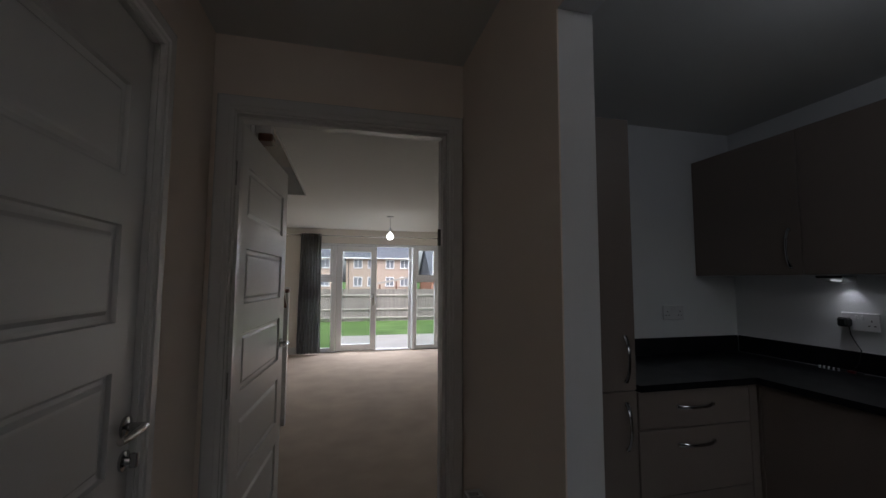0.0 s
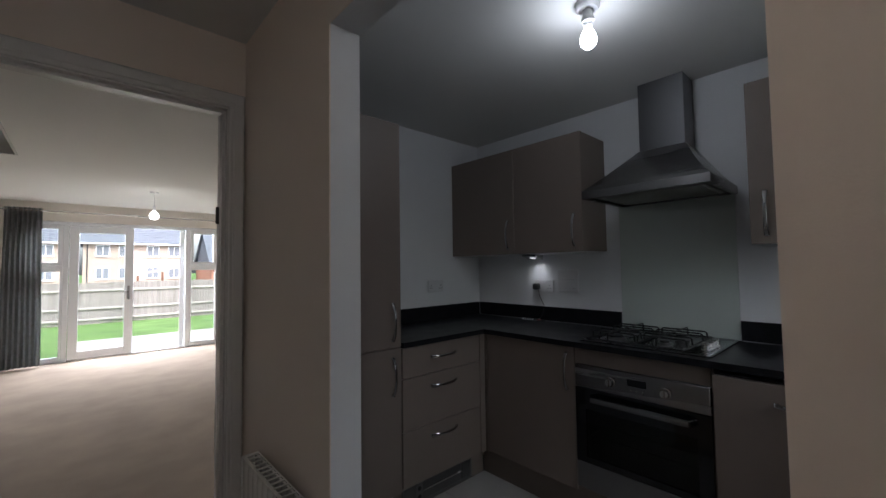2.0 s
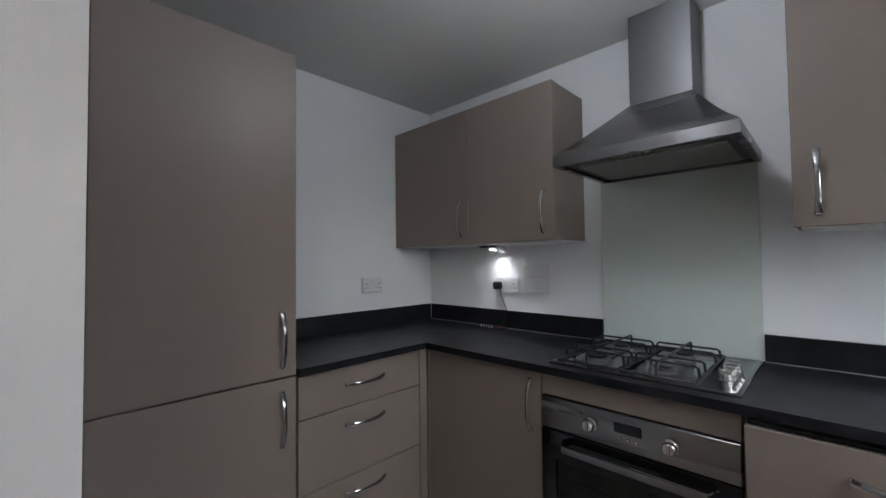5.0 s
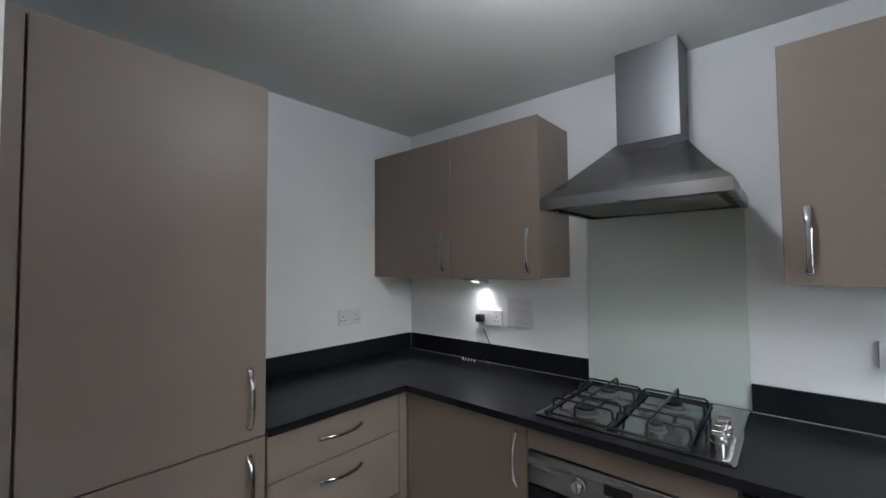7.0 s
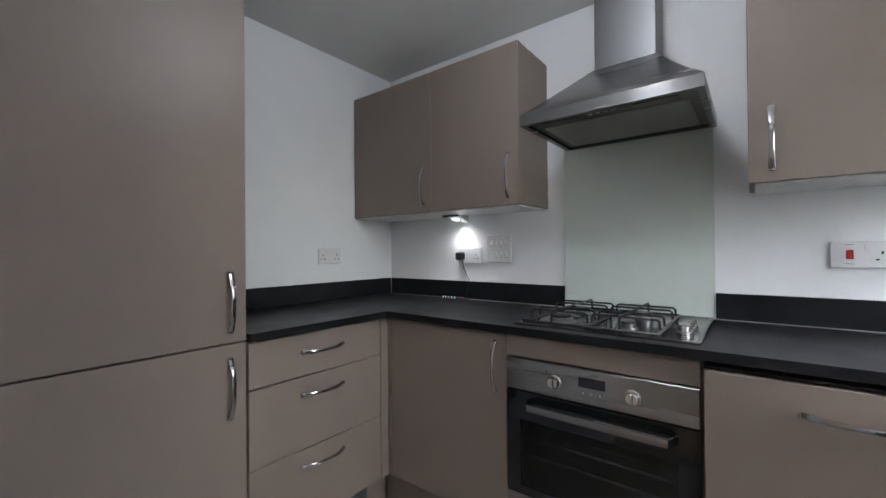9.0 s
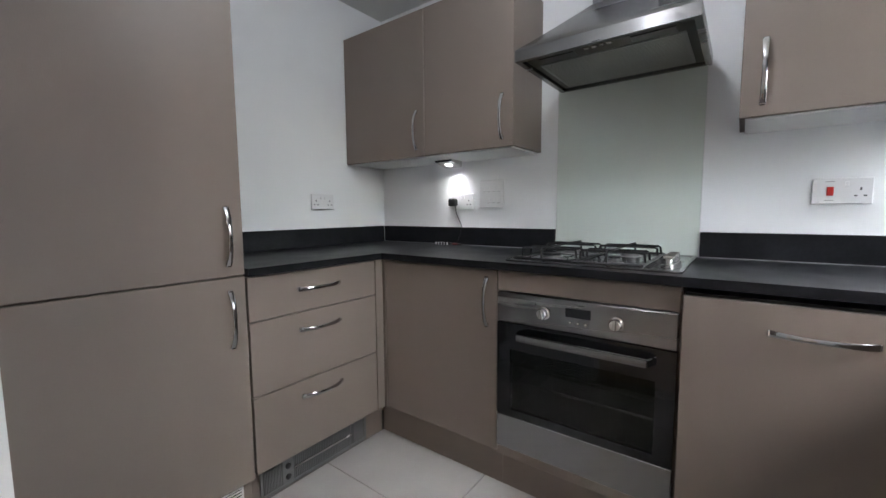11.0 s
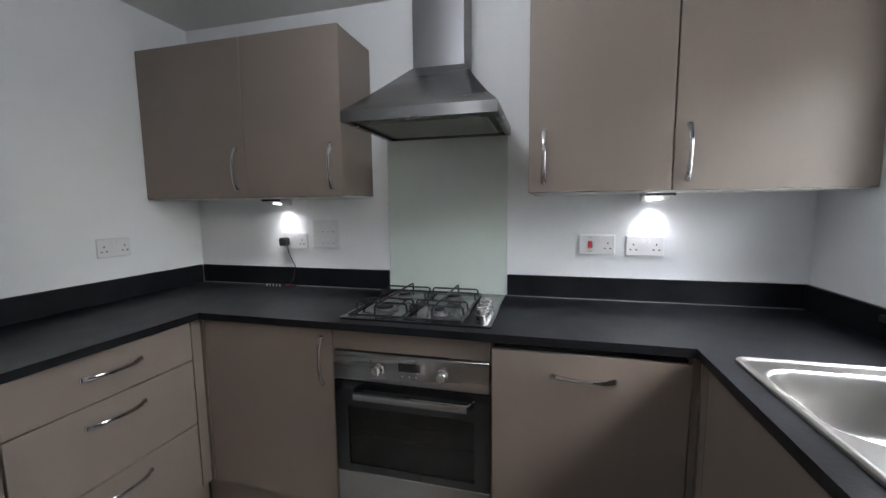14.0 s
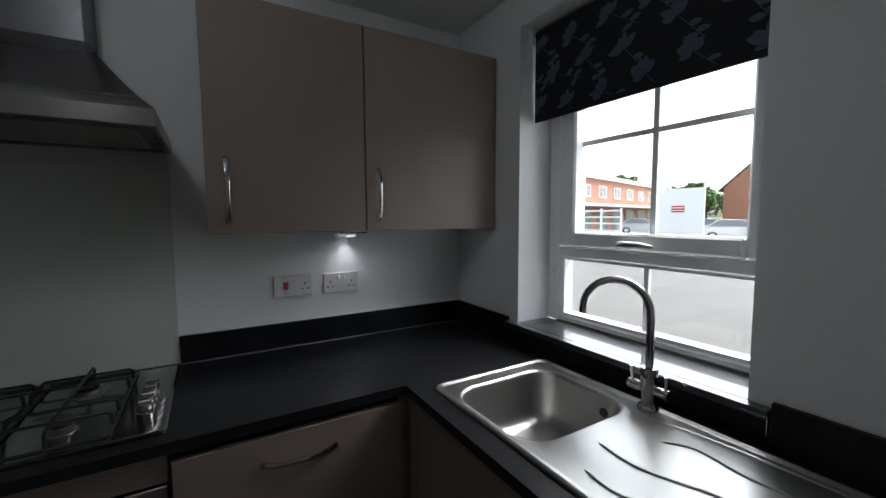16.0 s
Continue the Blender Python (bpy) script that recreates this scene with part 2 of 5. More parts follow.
def one(name, bm, material, at, label, category, group="", smooth=True):
    """A thing that is one mesh."""
    return tagged(finish(name, bm, material, None, at, smooth), label, category, group)


def struct(name, bm, material, label, smooth=False):
    return tagged(finish(name, bm, material, None, (0, 0, 0), smooth), label, "", "", "structure")


def wall(name, axis, a0, a1, t0, t1, z0, z1, holes, material, label):
    """A wall along x or y from a0 to a1, thick from t0 to t1, with holes (from, to, bottom, top)."""
    bm = bmesh.new()
    def put(p, q, b, t):
        if q - p > 1e-4 and t - b > 1e-4:
            if axis == "x":
                box(bm, p, q, t0, t1, b, t)
            else:
                box(bm, t0, t1, p, q, b, t)
    cur = a0
    for h0, h1, hb, ht in sorted(holes):
        put(cur, h0, z0, z1)
        put(h0, h1, z0, hb)
        put(h0, h1, ht, z1)
        cur = h1
    put(cur, a1, z0, z1)
    bmesh.ops.remove_doubles(bm, verts=bm.verts[:], dist=1e-5)
    return struct(name, bm, material, label)


# ---- plan, in metres ----
XE, YN, YS, CEIL = 2.595, 2.370, -0.570, 2.295      # kitchen east, north and south faces, ceiling
XO, XI = 0.675, 0.775                               # hall and kitchen faces of the wall with the opening
OY0, OY1, OZ = 0.210, 1.190, 2.015                  # the opening
HX, HY = -0.320, 1.985                              # hall west face, hall door wall
LX, LY = -1.250, 8.050                              # living room west and far faces
WX0, WX1, WZ0, WZ1 = 1.340, 2.145, 0.975, 2.157     # kitchen window reveal

# walls
wall("wall_east", "y", YS - 0.3, LY, XE, XE + 0.2, -0.2, 2.6, [], WHITE_WALL, "white emulsioned kitchen wall behind the hob")
wall("wall_south", "x", HX - 1.1, XE, YS - 0.3, YS, -0.2, 2.6, [(WX0, WX1, WZ0 - 0.02, WZ1)], WHITE_WALL, "white emulsioned outer wall with the kitchen window")
wall("wall_north", "x", XI, XE, YN, YN + 0.1, 0, CEIL, [], WHITE_WALL, "white emulsioned kitchen wall beside the tall cabinet")
wall("wall_opening", "y", YS, YN + 0.1, XO + 0.004, XI, 0, CEIL, [(OY0, OY1, 0, OZ)], WHITE_WALL, "white plastered wall with a wide doorless opening")
wall("wall_hall_east", "y", YS, HY, XO, XO + 0.004, 0, CEIL, [(OY0, OY1, 0, OZ)], MAGNOLIA, "magnolia hall side of the partition")
wall("wall_hall_door", "x", HX, XO, HY, HY + 0.1, 0, CEIL, [(-0.262, 0.634, 0, 1.995)], MAGNOLIA, "magnolia hall wall with the door to the living room")
wall("wall_hall_west", "y", YS, HY + 0.1, HX - 0.1, HX, 0, CEIL, [(0.765, 1.565, 0, 1.995)], MAGNOLIA, "magnolia hall wall with the cupboard door")
wall("wall_living_south", "x", LX, HX - 0.1, HY + 0.004, HY + 0.1, 0, 2.6, [], LIVING_PAINT, "magnolia living room wall behind the stairs")
wall("wall_living_west", "y", HY + 0.1, LY, LX - 0.2, LX, -0.2, 4.6, [], LIVING_PAINT, "magnolia living room party wall")
wall("wall_living_east", "y", YN + 0.1, LY, XE - 0.006, XE, 0, CEIL, [], LIVING_PAINT, "magnolia living room side wall")
wall("wall_living_far", "x", LX - 0.2, XE + 0.2, LY, LY + 0.3, -0.2, 2.6, [(-0.47, 2.0, 0.0, 2.03)], LIVING_PAINT, "magnolia wall with the glazed garden doors")
wall("wall_cupboard", "y", YS, HY, HX - 1.1, HX - 1.0, 0, CEIL, [], MAGNOLIA, "plain wall closing the hall cupboard")

# floors and ceilings
struct("floor_kitchen", boxes((XO, XE, YS, YN, -0.1, -0.004)), GROUT, "grouted kitchen floor under porcelain tiles")
struct("floor_hall", boxes((HX - 1.1, XO, YS, HY + 0.05, -0.1, 0.0)), CARPET, "beige hall carpet")
struct("floor_living", boxes((LX, XE, HY + 0.05, LY + 0.06, -0.1, 0.0)), CARPET, "short-pile beige fitted carpet")
struct("ceiling", boxes((HX - 1.1, XE, YS, HY + 0.1, CEIL, CEIL + 0.3), (XI - 0.12, XE, HY + 0.1, LY, CEIL, CEIL + 0.3), (-0.27, XI - 0.12, HY + 0.1, LY, CEIL, CEIL + 0.3),
       (LX, -0.27, 4.98, LY, CEIL, CEIL + 0.3)), CEILING_PAINT, "flat matt white ceiling with a stairwell opening")
struct("wall_stairwell", boxes((LX, -0.27, 4.98, 5.08, CEIL + 0.3, 4.6), (-0.27, -0.17, HY, 5.08, CEIL + 0.3, 4.6), (LX, -0.2, HY - 0.1, HY, 2.6, 4.6), (LX, -0.2, HY, 5.08, 4.6, 4.7)), LIVING_PAINT, "magnolia stairwell walls and landing ceiling")


# ---- kitchen window ----
WF = WX0 - 0.030                            # the frame runs behind the plastered reveal


def build_window():
    w = struct("window_1", boxes((WF, WF + 0.06, -0.80, -0.735, 0.995, WZ1), (2.085, WX1, -0.80, -0.735, 0.995, WZ1), (WF + 0.06, 2.085, -0.80, -0.735, 0.995, 1.022),
               (WF + 0.06, 2.085, -0.80, -0.735, 2.10, WZ1), (WF + 0.06, 2.085, -0.80, -0.735, 1.262, 1.305), bev=0.006), UPVC, "white upvc window frame with a top-hung sash over a fixed light", True)
    x0, x1 = WF + 0.04, 2.076
    part("sash", boxes((x0, x0 + 0.075, -0.792, -0.722, 1.308, 2.12), (x1 - 0.075, x1, -0.792, -0.722, 1.308, 2.12), (x0 + 0.075, x1 - 0.075, -0.792, -0.722, 1.308, 1.366), (x0 + 0.075, x1 - 0.075, -0.792, -0.722, 2.05, 2.12), bev=0.008), UPVC, w)
    part("bead", boxes((WF + 0.06, WF + 0.085, -0.79, -0.742, 1.022, 1.262), (2.06, 2.085, -0.79, -0.742, 1.022, 1.262), (WF + 0.085, 2.06, -0.79, -0.742, 1.022, 1.033), (WF + 0.085, 2.06, -0.79, -0.742, 1.252, 1.262)), UPVC, w)
    part("glazing_bar", boxes((1.698, 1.717, -0.778, -0.764, 1.366, 2.05), (1.427, 2.001, -0.777, -0.765, 1.697, 1.714), (1.714, 1.731, -0.778, -0.764, 1.033, 1.252)), UPVC, w, "slim white glazing bars")
    for n, b in (("pane", (1.425, 2.003, -0.774, -0.768, 1.364, 2.052)), ("pane", (WF + 0.083, 2.062, -0.774, -0.768, 1.031, 1.254))):
        p = part(n, boxes(b), GLASS, w, "clear glass")
        p.visible_shadow = False
    h = bmesh.new()
    tube(h, [(1.80, -0.700, 1.328), (1.76, -0.690, 1.332), (1.70, -0.688, 1.332), (1.66, -0.692, 1.328)], [0.006, 0.010, 0.009, 0.005], 8)
    box(h, 1.74, 1.80, -0.722, -0.70, 1.318, 1.340, bev=0.004)
    part("window_handle", h, SATIN, w, "satin grey window handle")
    return w


build_window()
SILL_LAMINATE = mat("sill_laminate", (0.022, 0.023, 0.026), 0.30, vary=0.3, scale=9, bump=0.1, bscale=90, rvary=0.04, coat=1.0, spec=0.8)
struct("window_sill", boxes((WX0 - 0.05, WX1 + 0.05, -0.5715 + 0.004, -0.535, 0.975, 0.995), (WX0 + 0.001, WX1 - 0.001, -0.735, -0.5675, 0.975, 0.995), bev=0.002), SILL_LAMINATE, "black laminate window sill running into the worktop upstand")
struct("trim", boxes((WX0 + 0.06, WX1 - 0.06, -0.735, -0.728, 0.995, 1.003)), GROUT, "grey silicone bead under the window frame")


def build_blind():
    t = thing("roller_blind", (1.742, -0.64, 2.157), "near-black roller blind printed with slate-blue leafy sprays, rolled half down", "blind")
    bm = bmesh.new()
    n = 24
    top, bot = 2.135, 1.800
    pts = [(WX0 + 0.012 + (WX1 - WX0 - 0.022) * i / n) for i in range(n + 1)]
    for z0, z1 in ((bot, top),):
        f = [[bm.verts.new((x, -0.640 + 0.0015 * math.sin(x * 21), z)) for x in pts] for z in (z0, z1)]
        b = [[bm.verts.new((x, -0.6415 + 0.0015 * math.sin(x * 21), z)) for x in pts] for z in (z0, z1)]
        for i in range(n):
            bm.faces.new((f[0][i], f[0][i + 1], f[1][i + 1], f[1][i]))
            bm.faces.new((b[0][i], b[1][i], b[1][i + 1], b[0][i + 1]))
            bm.faces.new((f[0][i], b[0][i], b[0][i + 1], f[0][i + 1]))
    part("blind_cloth", bm, BLIND, t)
    part("roller", tube(bmesh.new(), [(WX0 + 0.01, -0.655, 2.132), (WX1 - 0.01, -0.655, 2.132)], 0.02, 14), BLIND, t)
    part("bottom_bar", boxes((WX0 + 0.012, WX1 - 0.010, -0.6455, -0.6365, 1.797, 1.812), bev=0.003), BLIND, t)
    for xa in (WX0 + 0.001, WX1 - 0.009):
        part("bracket", boxes((xa, xa + 0.008, -0.68, -0.62, 2.10, 2.156)), WHITE_PLASTIC, t, "white blind bracket")
    # leaf sprays printed on the cloth, raised by a hair
    rnd = random.Random(4)
    bm = bmesh.new()

    def leaf(cx, cz, a, L, W):
        o = []
        for k in range(10):
            s = k / 5 if k <= 5 else (10 - k) / 5
            w = W * math.sin(math.pi * min(1, s * 0.92 + 0.04)) ** 0.8 * (1 if k <= 5 else -1)
            if k in (0, 5):
                w = 0
            x = cx + math.cos(a) * L * s - math.sin(a) * w
            z = cz + math.sin(a) * L * s + math.cos(a) * w
            o.append((min(max(x, WX0 + 0.015), WX1 - 0.013), min(max(z, 1.815), 2.13)))
        if max(p[0] for p in o) - min(p[0] for p in o) < 0.006 or max(p[1] for p in o) - min(p[1] for p in o) < 0.006:
            return
        bm.faces.new([bm.verts.new((x, -0.6365 + rnd.random() * 0.001, z)) for x, z in o])

    for gx in range(6):
        for gz in range(3):
            cx = WX0 + 0.03 + gx * 0.145 + (gz % 2) * 0.07 + rnd.uniform(-0.02, 0.02)
            cz = 1.850 + gz * 0.110 + rnd.uniform(-0.02, 0.02)
            a0 = rnd.uniform(0.5, 1.2)
            for k in range(5):
                a = a0 + (k - 2) * 0.62 + rnd.uniform(-0.2, 0.2)
                leaf(cx, cz, a, rnd.uniform(0.038, 0.058), rnd.uniform(0.009, 0.015))
            for q in range(7):
                x, z = cx - 0.020 * q * math.cos(a0), cz - 0.014 * q * math.sin(a0)
                leaf(x, z, a0 + math.pi - 0.25, 0.026, 0.0012)
                if q in (3, 5, 6):
                    leaf(x, z, a0 + (2.2 if q % 2 else -1.1), rnd.uniform(0.034, 0.044), rnd.uniform(0.007, 0.010))
    tagged(part("leaf_print", bm, BLIND_LEAF, t, smooth=False), "slate-blue leaf pattern", "", "", "stuff")


build_blind()


# ---- cabinets ----
def bow_handle(parent, at, axis, out, length=0.19, rise=0.025, label="polished chrome bow handle"):
    """A flat arched bar handle about at (on the face), long along axis, standing off along out."""
    A, O = Vector(axis), Vector(out)
    S = A.cross(O)
    loops = []
    n = 16
    for i in range(n + 1):
        u = -1 + 2 * i / n
        h = rise * (1 - abs(u) ** 2.6) + 0.004
        d = Vector(at) + A * (u * length / 2)
        slope = rise * 2.6 * abs(u) ** 1.6 * (1 if u > 0 else -1) / (length / 2)
        nrm = (O + A * slope).normalized()
        wd, th = 0.0062 + 0.0026 * u * u, 0.0028
        c = d + O * h
        loops.append([c + S * wd + nrm * th * 0.4, c + S * wd * 0.6 + nrm * th, c - S * wd * 0.6 + nrm * th, c - S * wd + nrm * th * 0.4, c - S * wd - nrm * th, c + S * wd - nrm * th])
    bm = loft(loops)
    for u in (-1, 1):
        c = Vector(at) + A * (u * (length / 2 - 0.004)) + O * 0.004
        a, b = c - A * 0.008 - S * 0.008 - O * 0.0045, c + A * 0.008 + S * 0.008 + O * 0.004
        lo, hi = [min(p, q) for p, q in zip(a, b)], [max(p, q) for p, q in zip(a, b)]
        box(bm, lo[0], hi[0], lo[1], hi[1], lo[2], hi[2], bev=0.002)
    return part("handle", bm, CHROME, parent, label)


def door(name, parent, b, handle=None, material=None, label=""):
    d = part(name, boxes(b, bev=0.0018), material or TAUPE, parent, label)
    if handle:
        bow_handle(d, *handle)
    return d


Z, X, Y = (0, 0, 1), (1, 0, 0), (0, 1, 0)
MX, MY = (-1, 0, 0), (0, -1, 0)
FX, FY, FS = 2.030, 1.817, -0.020           # planes of the door faces: east, north and south runs
PL = 0.150                                  # plinth height

tall = thing("tall_cabinet", (1.09, 2.1, 0), "tall taupe fridge-freezer cabinet with two closed doors and chrome bow handles", "cabinet", "kitchen cabinets")
part("carcass", boxes((0.795, 1.387, FY + 0.02, YN - 0.001, PL, 2.052)), TAUPE, tall)
door("door", tall, (0.816, 1.384, FY, FY + 0.019, 0.890, 2.055), ((1.332, FY, 1.02), Z, MY), label="tall upper cabinet door")
door("door", tall, (0.816, 1.384, FY, FY + 0.019, 0.155, 0.885), ((1.332, FY, 0.745), Z, MY), label="lower cabinet door")
door("filler_panel", tall, (XI + 0.001, 0.811, FY + 0.003, FY + 0.021, 0.155, 2.055))
part("plinth", boxes((XI + 0.001, 1.40, 1.885, 1.903, 0.0, PL), bev=0.001), TAUPE, tall)

drw = thing("drawer_unit", (1.69, 2.1, 0), "taupe three-drawer base unit with chrome handles beside the tall cabinet", "cabinet", "kitchen cabinets")
part("carcass", boxes((1.389, 1.985, FY + 0.02, YN - 0.02, PL, 0.877)), TAUPE, drw)
for z0, z1, hz in ((0.720, 0.877, 0.808), (0.449, 0.716, 0.650), (0.165, 0.445, 0.384)):
    door("drawer_front", drw, (1.391, 1.978, FY, FY + 0.019, z0, z1), ((1.678, FY, hz), X, MY))
part("plinth", boxes((1.9601, 2.07, 1.885, 1.903, 0.0, PL), (1.4001, 1.9599, 1.905, 1.91, 0.0, PL), bev=0.001), TAUPE, drw)
part("corner_post", boxes((1.984, FX - 0.002, FY + 0.002, FY + 0.02, PL + 0.01, 0.877), (FX, FX + 0.018, 1.807, FY, PL + 0.01, 0.877), bev=0.001), TAUPE, drw)

base = thing("base_unit", (2.3, 1.5, 0), "taupe kitchen base unit with one closed door and chrome handle", "cabinet", "kitchen cabinets")
part("carcass", boxes((FX + 0.02, XE - 0.02, 1.206, YN - 0.02, PL, 0.877)), TAUPE, base)
door("door", base, (FX, FX + 0.019, 1.210, 1.803, 0.165, 0.877), ((FX, 1.253, 0.750), Z, MX))
part("plinth", boxes((2.078, 2.096, 1.205, 1.885, 0.0, PL), bev=0.001), TAUPE, base)

ovh = thing("oven_housing", (2.3, 0.9, 0), "taupe oven housing unit with blank panels round the oven", "cabinet", "kitchen cabinets")
part("carcass", boxes((FX + 0.02, XE - 0.02, 1.190, 1.204, PL, 0.877), (FX + 0.02, XE - 0.02, 0.606, 0.618, PL, 0.877), (FX + 0.02, XE - 0.02, 0.618, 1.19, PL, 0.185)), TAUPE, ovh)
door("upper_panel", ovh, (FX, FX + 0.019, 0.611, 1.205, 0.803, 0.877))
door("lower_panel", ovh, (FX, FX + 0.019, 0.611, 1.205, 0.155, 0.190))
part("plinth", boxes((2.078, 2.096, 0.609, 1.2049, 0.0, PL), bev=0.001), TAUPE, ovh)


OVEN_ENAMEL = mat("dark_oven_enamel", (0.016, 0.018, 0.018), 0.35, vary=0.15)


def build_oven():
    t = thing("built_in_oven", (2.3, 0.908, 0.193), "built-in stainless steel oven with black glass door and two knobs", "oven")
    y0, y1 = 0.613, 1.203
    part("casing", boxes((FX + 0.02, 2.56, 0.625, 1.183, 0.200, 0.325), (FX + 0.02, 2.56, 0.625, 1.183, 0.625, 0.795), (FX + 0.02, 2.56, 0.625, 0.644, 0.325, 0.625), (FX + 0.02, 2.56, 1.171, 1.183, 0.325, 0.625), (2.502, 2.56, 0.644, 1.171, 0.325, 0.625)), DARK_GREY, t)
    cp = part("control_panel", boxes((FX - 0.006, FX + 0.019, y0, y1, 0.688, 0.798), bev=0.002), STEEL, t, "brushed steel control panel")
    part("display", boxes((FX - 0.0085, FX - 0.0062, 0.860, 0.942, 0.741, 0.771)), BLACK_GLASS, cp, "black clock display")
    for y in (0.875, 0.901, 0.927):
        part("button", lathe(bmesh.new(), [(0.0055, 0.0), (0.0055, -0.003), (0.004, -0.004)], (FX - 0.006, y, 0.722), "x", 14), SATIN, cp)
    part("indicator", lathe(bmesh.new(), [(0.003, 0), (0.003, -0.002)], (FX - 0.006, 1.05, 0.769), "x", 10), BLACK_PLASTIC, cp)
    part("maker_mark", boxes((FX - 0.0075, FX - 0.0062, 0.880, 0.922, 0.781, 0.7845)), GREY_PRINT, cp)
    for y in (1.021, 0.780):
        bm = lathe(bmesh.new(), [(0.0235, 0.0), (0.0235, -0.004), (0.019, -0.006), (0.018, -0.022), (0.016, -0.025)], (FX - 0.006, y, 0.741), "x", 28)
        box(bm, FX - 0.037, FX - 0.030, y - 0.004, y + 0.004, 0.741 - 0.017, 0.741 + 0.017, bev=0.002)
        part("knob", bm, SATIN, cp, "round satin steel knob")
    # door: frame round a see-through window onto the dark cavity
    d = part("oven_door", boxes((FX - 0.006, FX + 0.015, y0, y1, 0.585, 0.684), (FX - 0.006, FX + 0.015, y0, y1, 0.325, 0.352), (FX - 0.006, FX + 0.015, y0, 0.665, 0.352, 0.585), (FX - 0.006, FX + 0.015, 1.150, y1, 0.352, 0.585)), BLACK_GLASS, t, "black glass oven door with a dark inner window")
    part("inner_glass", boxes((FX - 0.002, FX + 0.001, 0.665, 1.150, 0.352, 0.585)), OVEN_WINDOW, d)
    part("lower_trim", boxes((FX - 0.007, FX + 0.015, y0, y1, 0.194, 0.322), bev=0.002), STEEL, d, "brushed steel lower strip")
    bm = bmesh.new()
    loops = []
    for i in range(25):
        u = -1 + 2 * i / 24
        off = 0.045 if abs(u) < 0.9 else 0.045 * math.sqrt(max(0, 1 - ((abs(u) - 0.9) / 0.1) ** 2))
        c = Vector((FX - 0.006 - off + 0.002, 0.893 + u * 0.228, 0.649))
        loops.append([c + Vector((-0.006, 0, 0.010)), c + Vector((-0.008, 0, 0)), c + Vector((-0.006, 0, -0.012)), c + Vector((0.006, 0, -0.013)), c + Vector((0.006, 0, 0.011))])
    loft(loops, bm=bm)
    part("handle", bm, STEEL, d, "curved brushed steel bar handle")
    cav = part("cavity", boxes((FX + 0.030, 2.50, 0.645, 0.655, 0.33, 0.62), (FX + 0.030, 2.50, 1.160, 1.170, 0.33, 0.62), (2.49, 2.50, 0.655, 1.16, 0.33, 0.62)), OVEN_ENAMEL, t, "dark enamelled oven cavity")
    bm = bmesh.new()
    for z in (0.505, 0.445):
        tube(bm, [(FX + 0.035, 0.658, z), (FX + 0.035, 1.158, z)], 0.0042, 6)
        for y in (0.668, 1.148):
            tube(bm, [(FX + 0.035, y, z), (FX + 0.42, y, z)], 0.0030, 5)
    part("shelf_rail", bm, CHROME, t, "chromed oven shelf rails")


OVEN_WINDOW = glass_material()
OVEN_WINDOW.name = "smoked_oven_glass"
OVEN_WINDOW.node_tree.nodes["Transparent BSDF"].inputs["Color"].default_value = (0.45, 0.47, 0.45, 1)
build_oven()

dw = thing("integrated_dishwasher", (2.3, 0.3, 0), "integrated dishwasher, its taupe door slightly ajar under the worktop", "dishwasher")
part("body", boxes((FX + 0.03, XE - 0.03, 0.012, 0.602, PL - 0.13, 0.862)), DARK_GREY, dw)
part("control_strip", boxes((FX + 0.004, FX + 0.03, 0.014, 0.600, 0.842, 0.864)), BLACK_PLASTIC, dw)
bm = boxes((FX - 0.002, FX + 0.017, 0.009, 0.604, 0.165, 0.857), bev=0.0018)
for v in bm.verts:
    v.co.x -= 0.016 * (v.co.z - 0.165) / 0.69
d = part("door", bm, TAUPE, dw)
bow_handle(d, (FX - 0.015, 0.315, 0.783), Y, MX, 0.195)
part("plinth", boxes((2.078, 2.096, 0.004, 0.6089, 0.0, PL), bev=0.001), TAUPE, dw)

snk = thing("sink_unit", (1.4, -0.3, 0), "taupe kitchen base unit below the sink, doors closed", "cabinet", "kitchen cabinets")
part("carcass", boxes((XI + 0.002, 1.985, -0.56, FS - 0.021, PL, 0.70), (XI + 0.002, 1.50, -0.57 + 0.01, -0.50, 0.70, 0.877)), TAUPE, snk)
for x0, x1, hx in ((1.397, 1.975, 1.43), (0.842, 1.392, 1.36)):
    door("door", snk, (x0, x1, FS - 0.019, FS, 0.165, 0.877), ((hx, FS, 0.748), Z, Y))
part("end_panel", boxes((XI + 0.002, 0.838, FS - 0.019, FS, 0.165, 0.866), bev=0.001), TAUPE, snk)
part("corner_post", boxes((1.980, FX - 0.002, FS - 0.018, FS - 0.001, 0.16, 0.877), (FX, FX + 0.018, FS, 0.004, 0.16, 0.877), bev=0.001), TAUPE, snk)
part("plinth", boxes((XI + 0.002, 2.096, -0.108, -0.09, 0.0, PL), (2.078, 2.096, -0.09, 0.004, 0, PL), bev=0.001), TAUPE, snk)

# worktop in one L and U run, with a cut-out for the bowl
wt = thing("worktop", (2.3, 0.9, 0.872), "near-black slate-effect laminate worktop with a matching upstand", "worktop")
bm = bmesh.new()
CX0, CX1, CY0, CY1 = 1.550, 1.892, -0.463, -0.084     # cut-out for the bowl
cells_x = [XI + 0.001, 1.3885, CX0, CX1, 2.006, XE - 0.001]
cells_y = [YS + 0.001, CY0, CY1, 0.002, 1.80, YN - 0.001]


def inside(x, y):
    if CX0 < x < CX1 and CY0 < y < CY1:
        return False
    return (y < 0.002) or (x > 2.0) or (y > 1.80 and x > 1.3885)


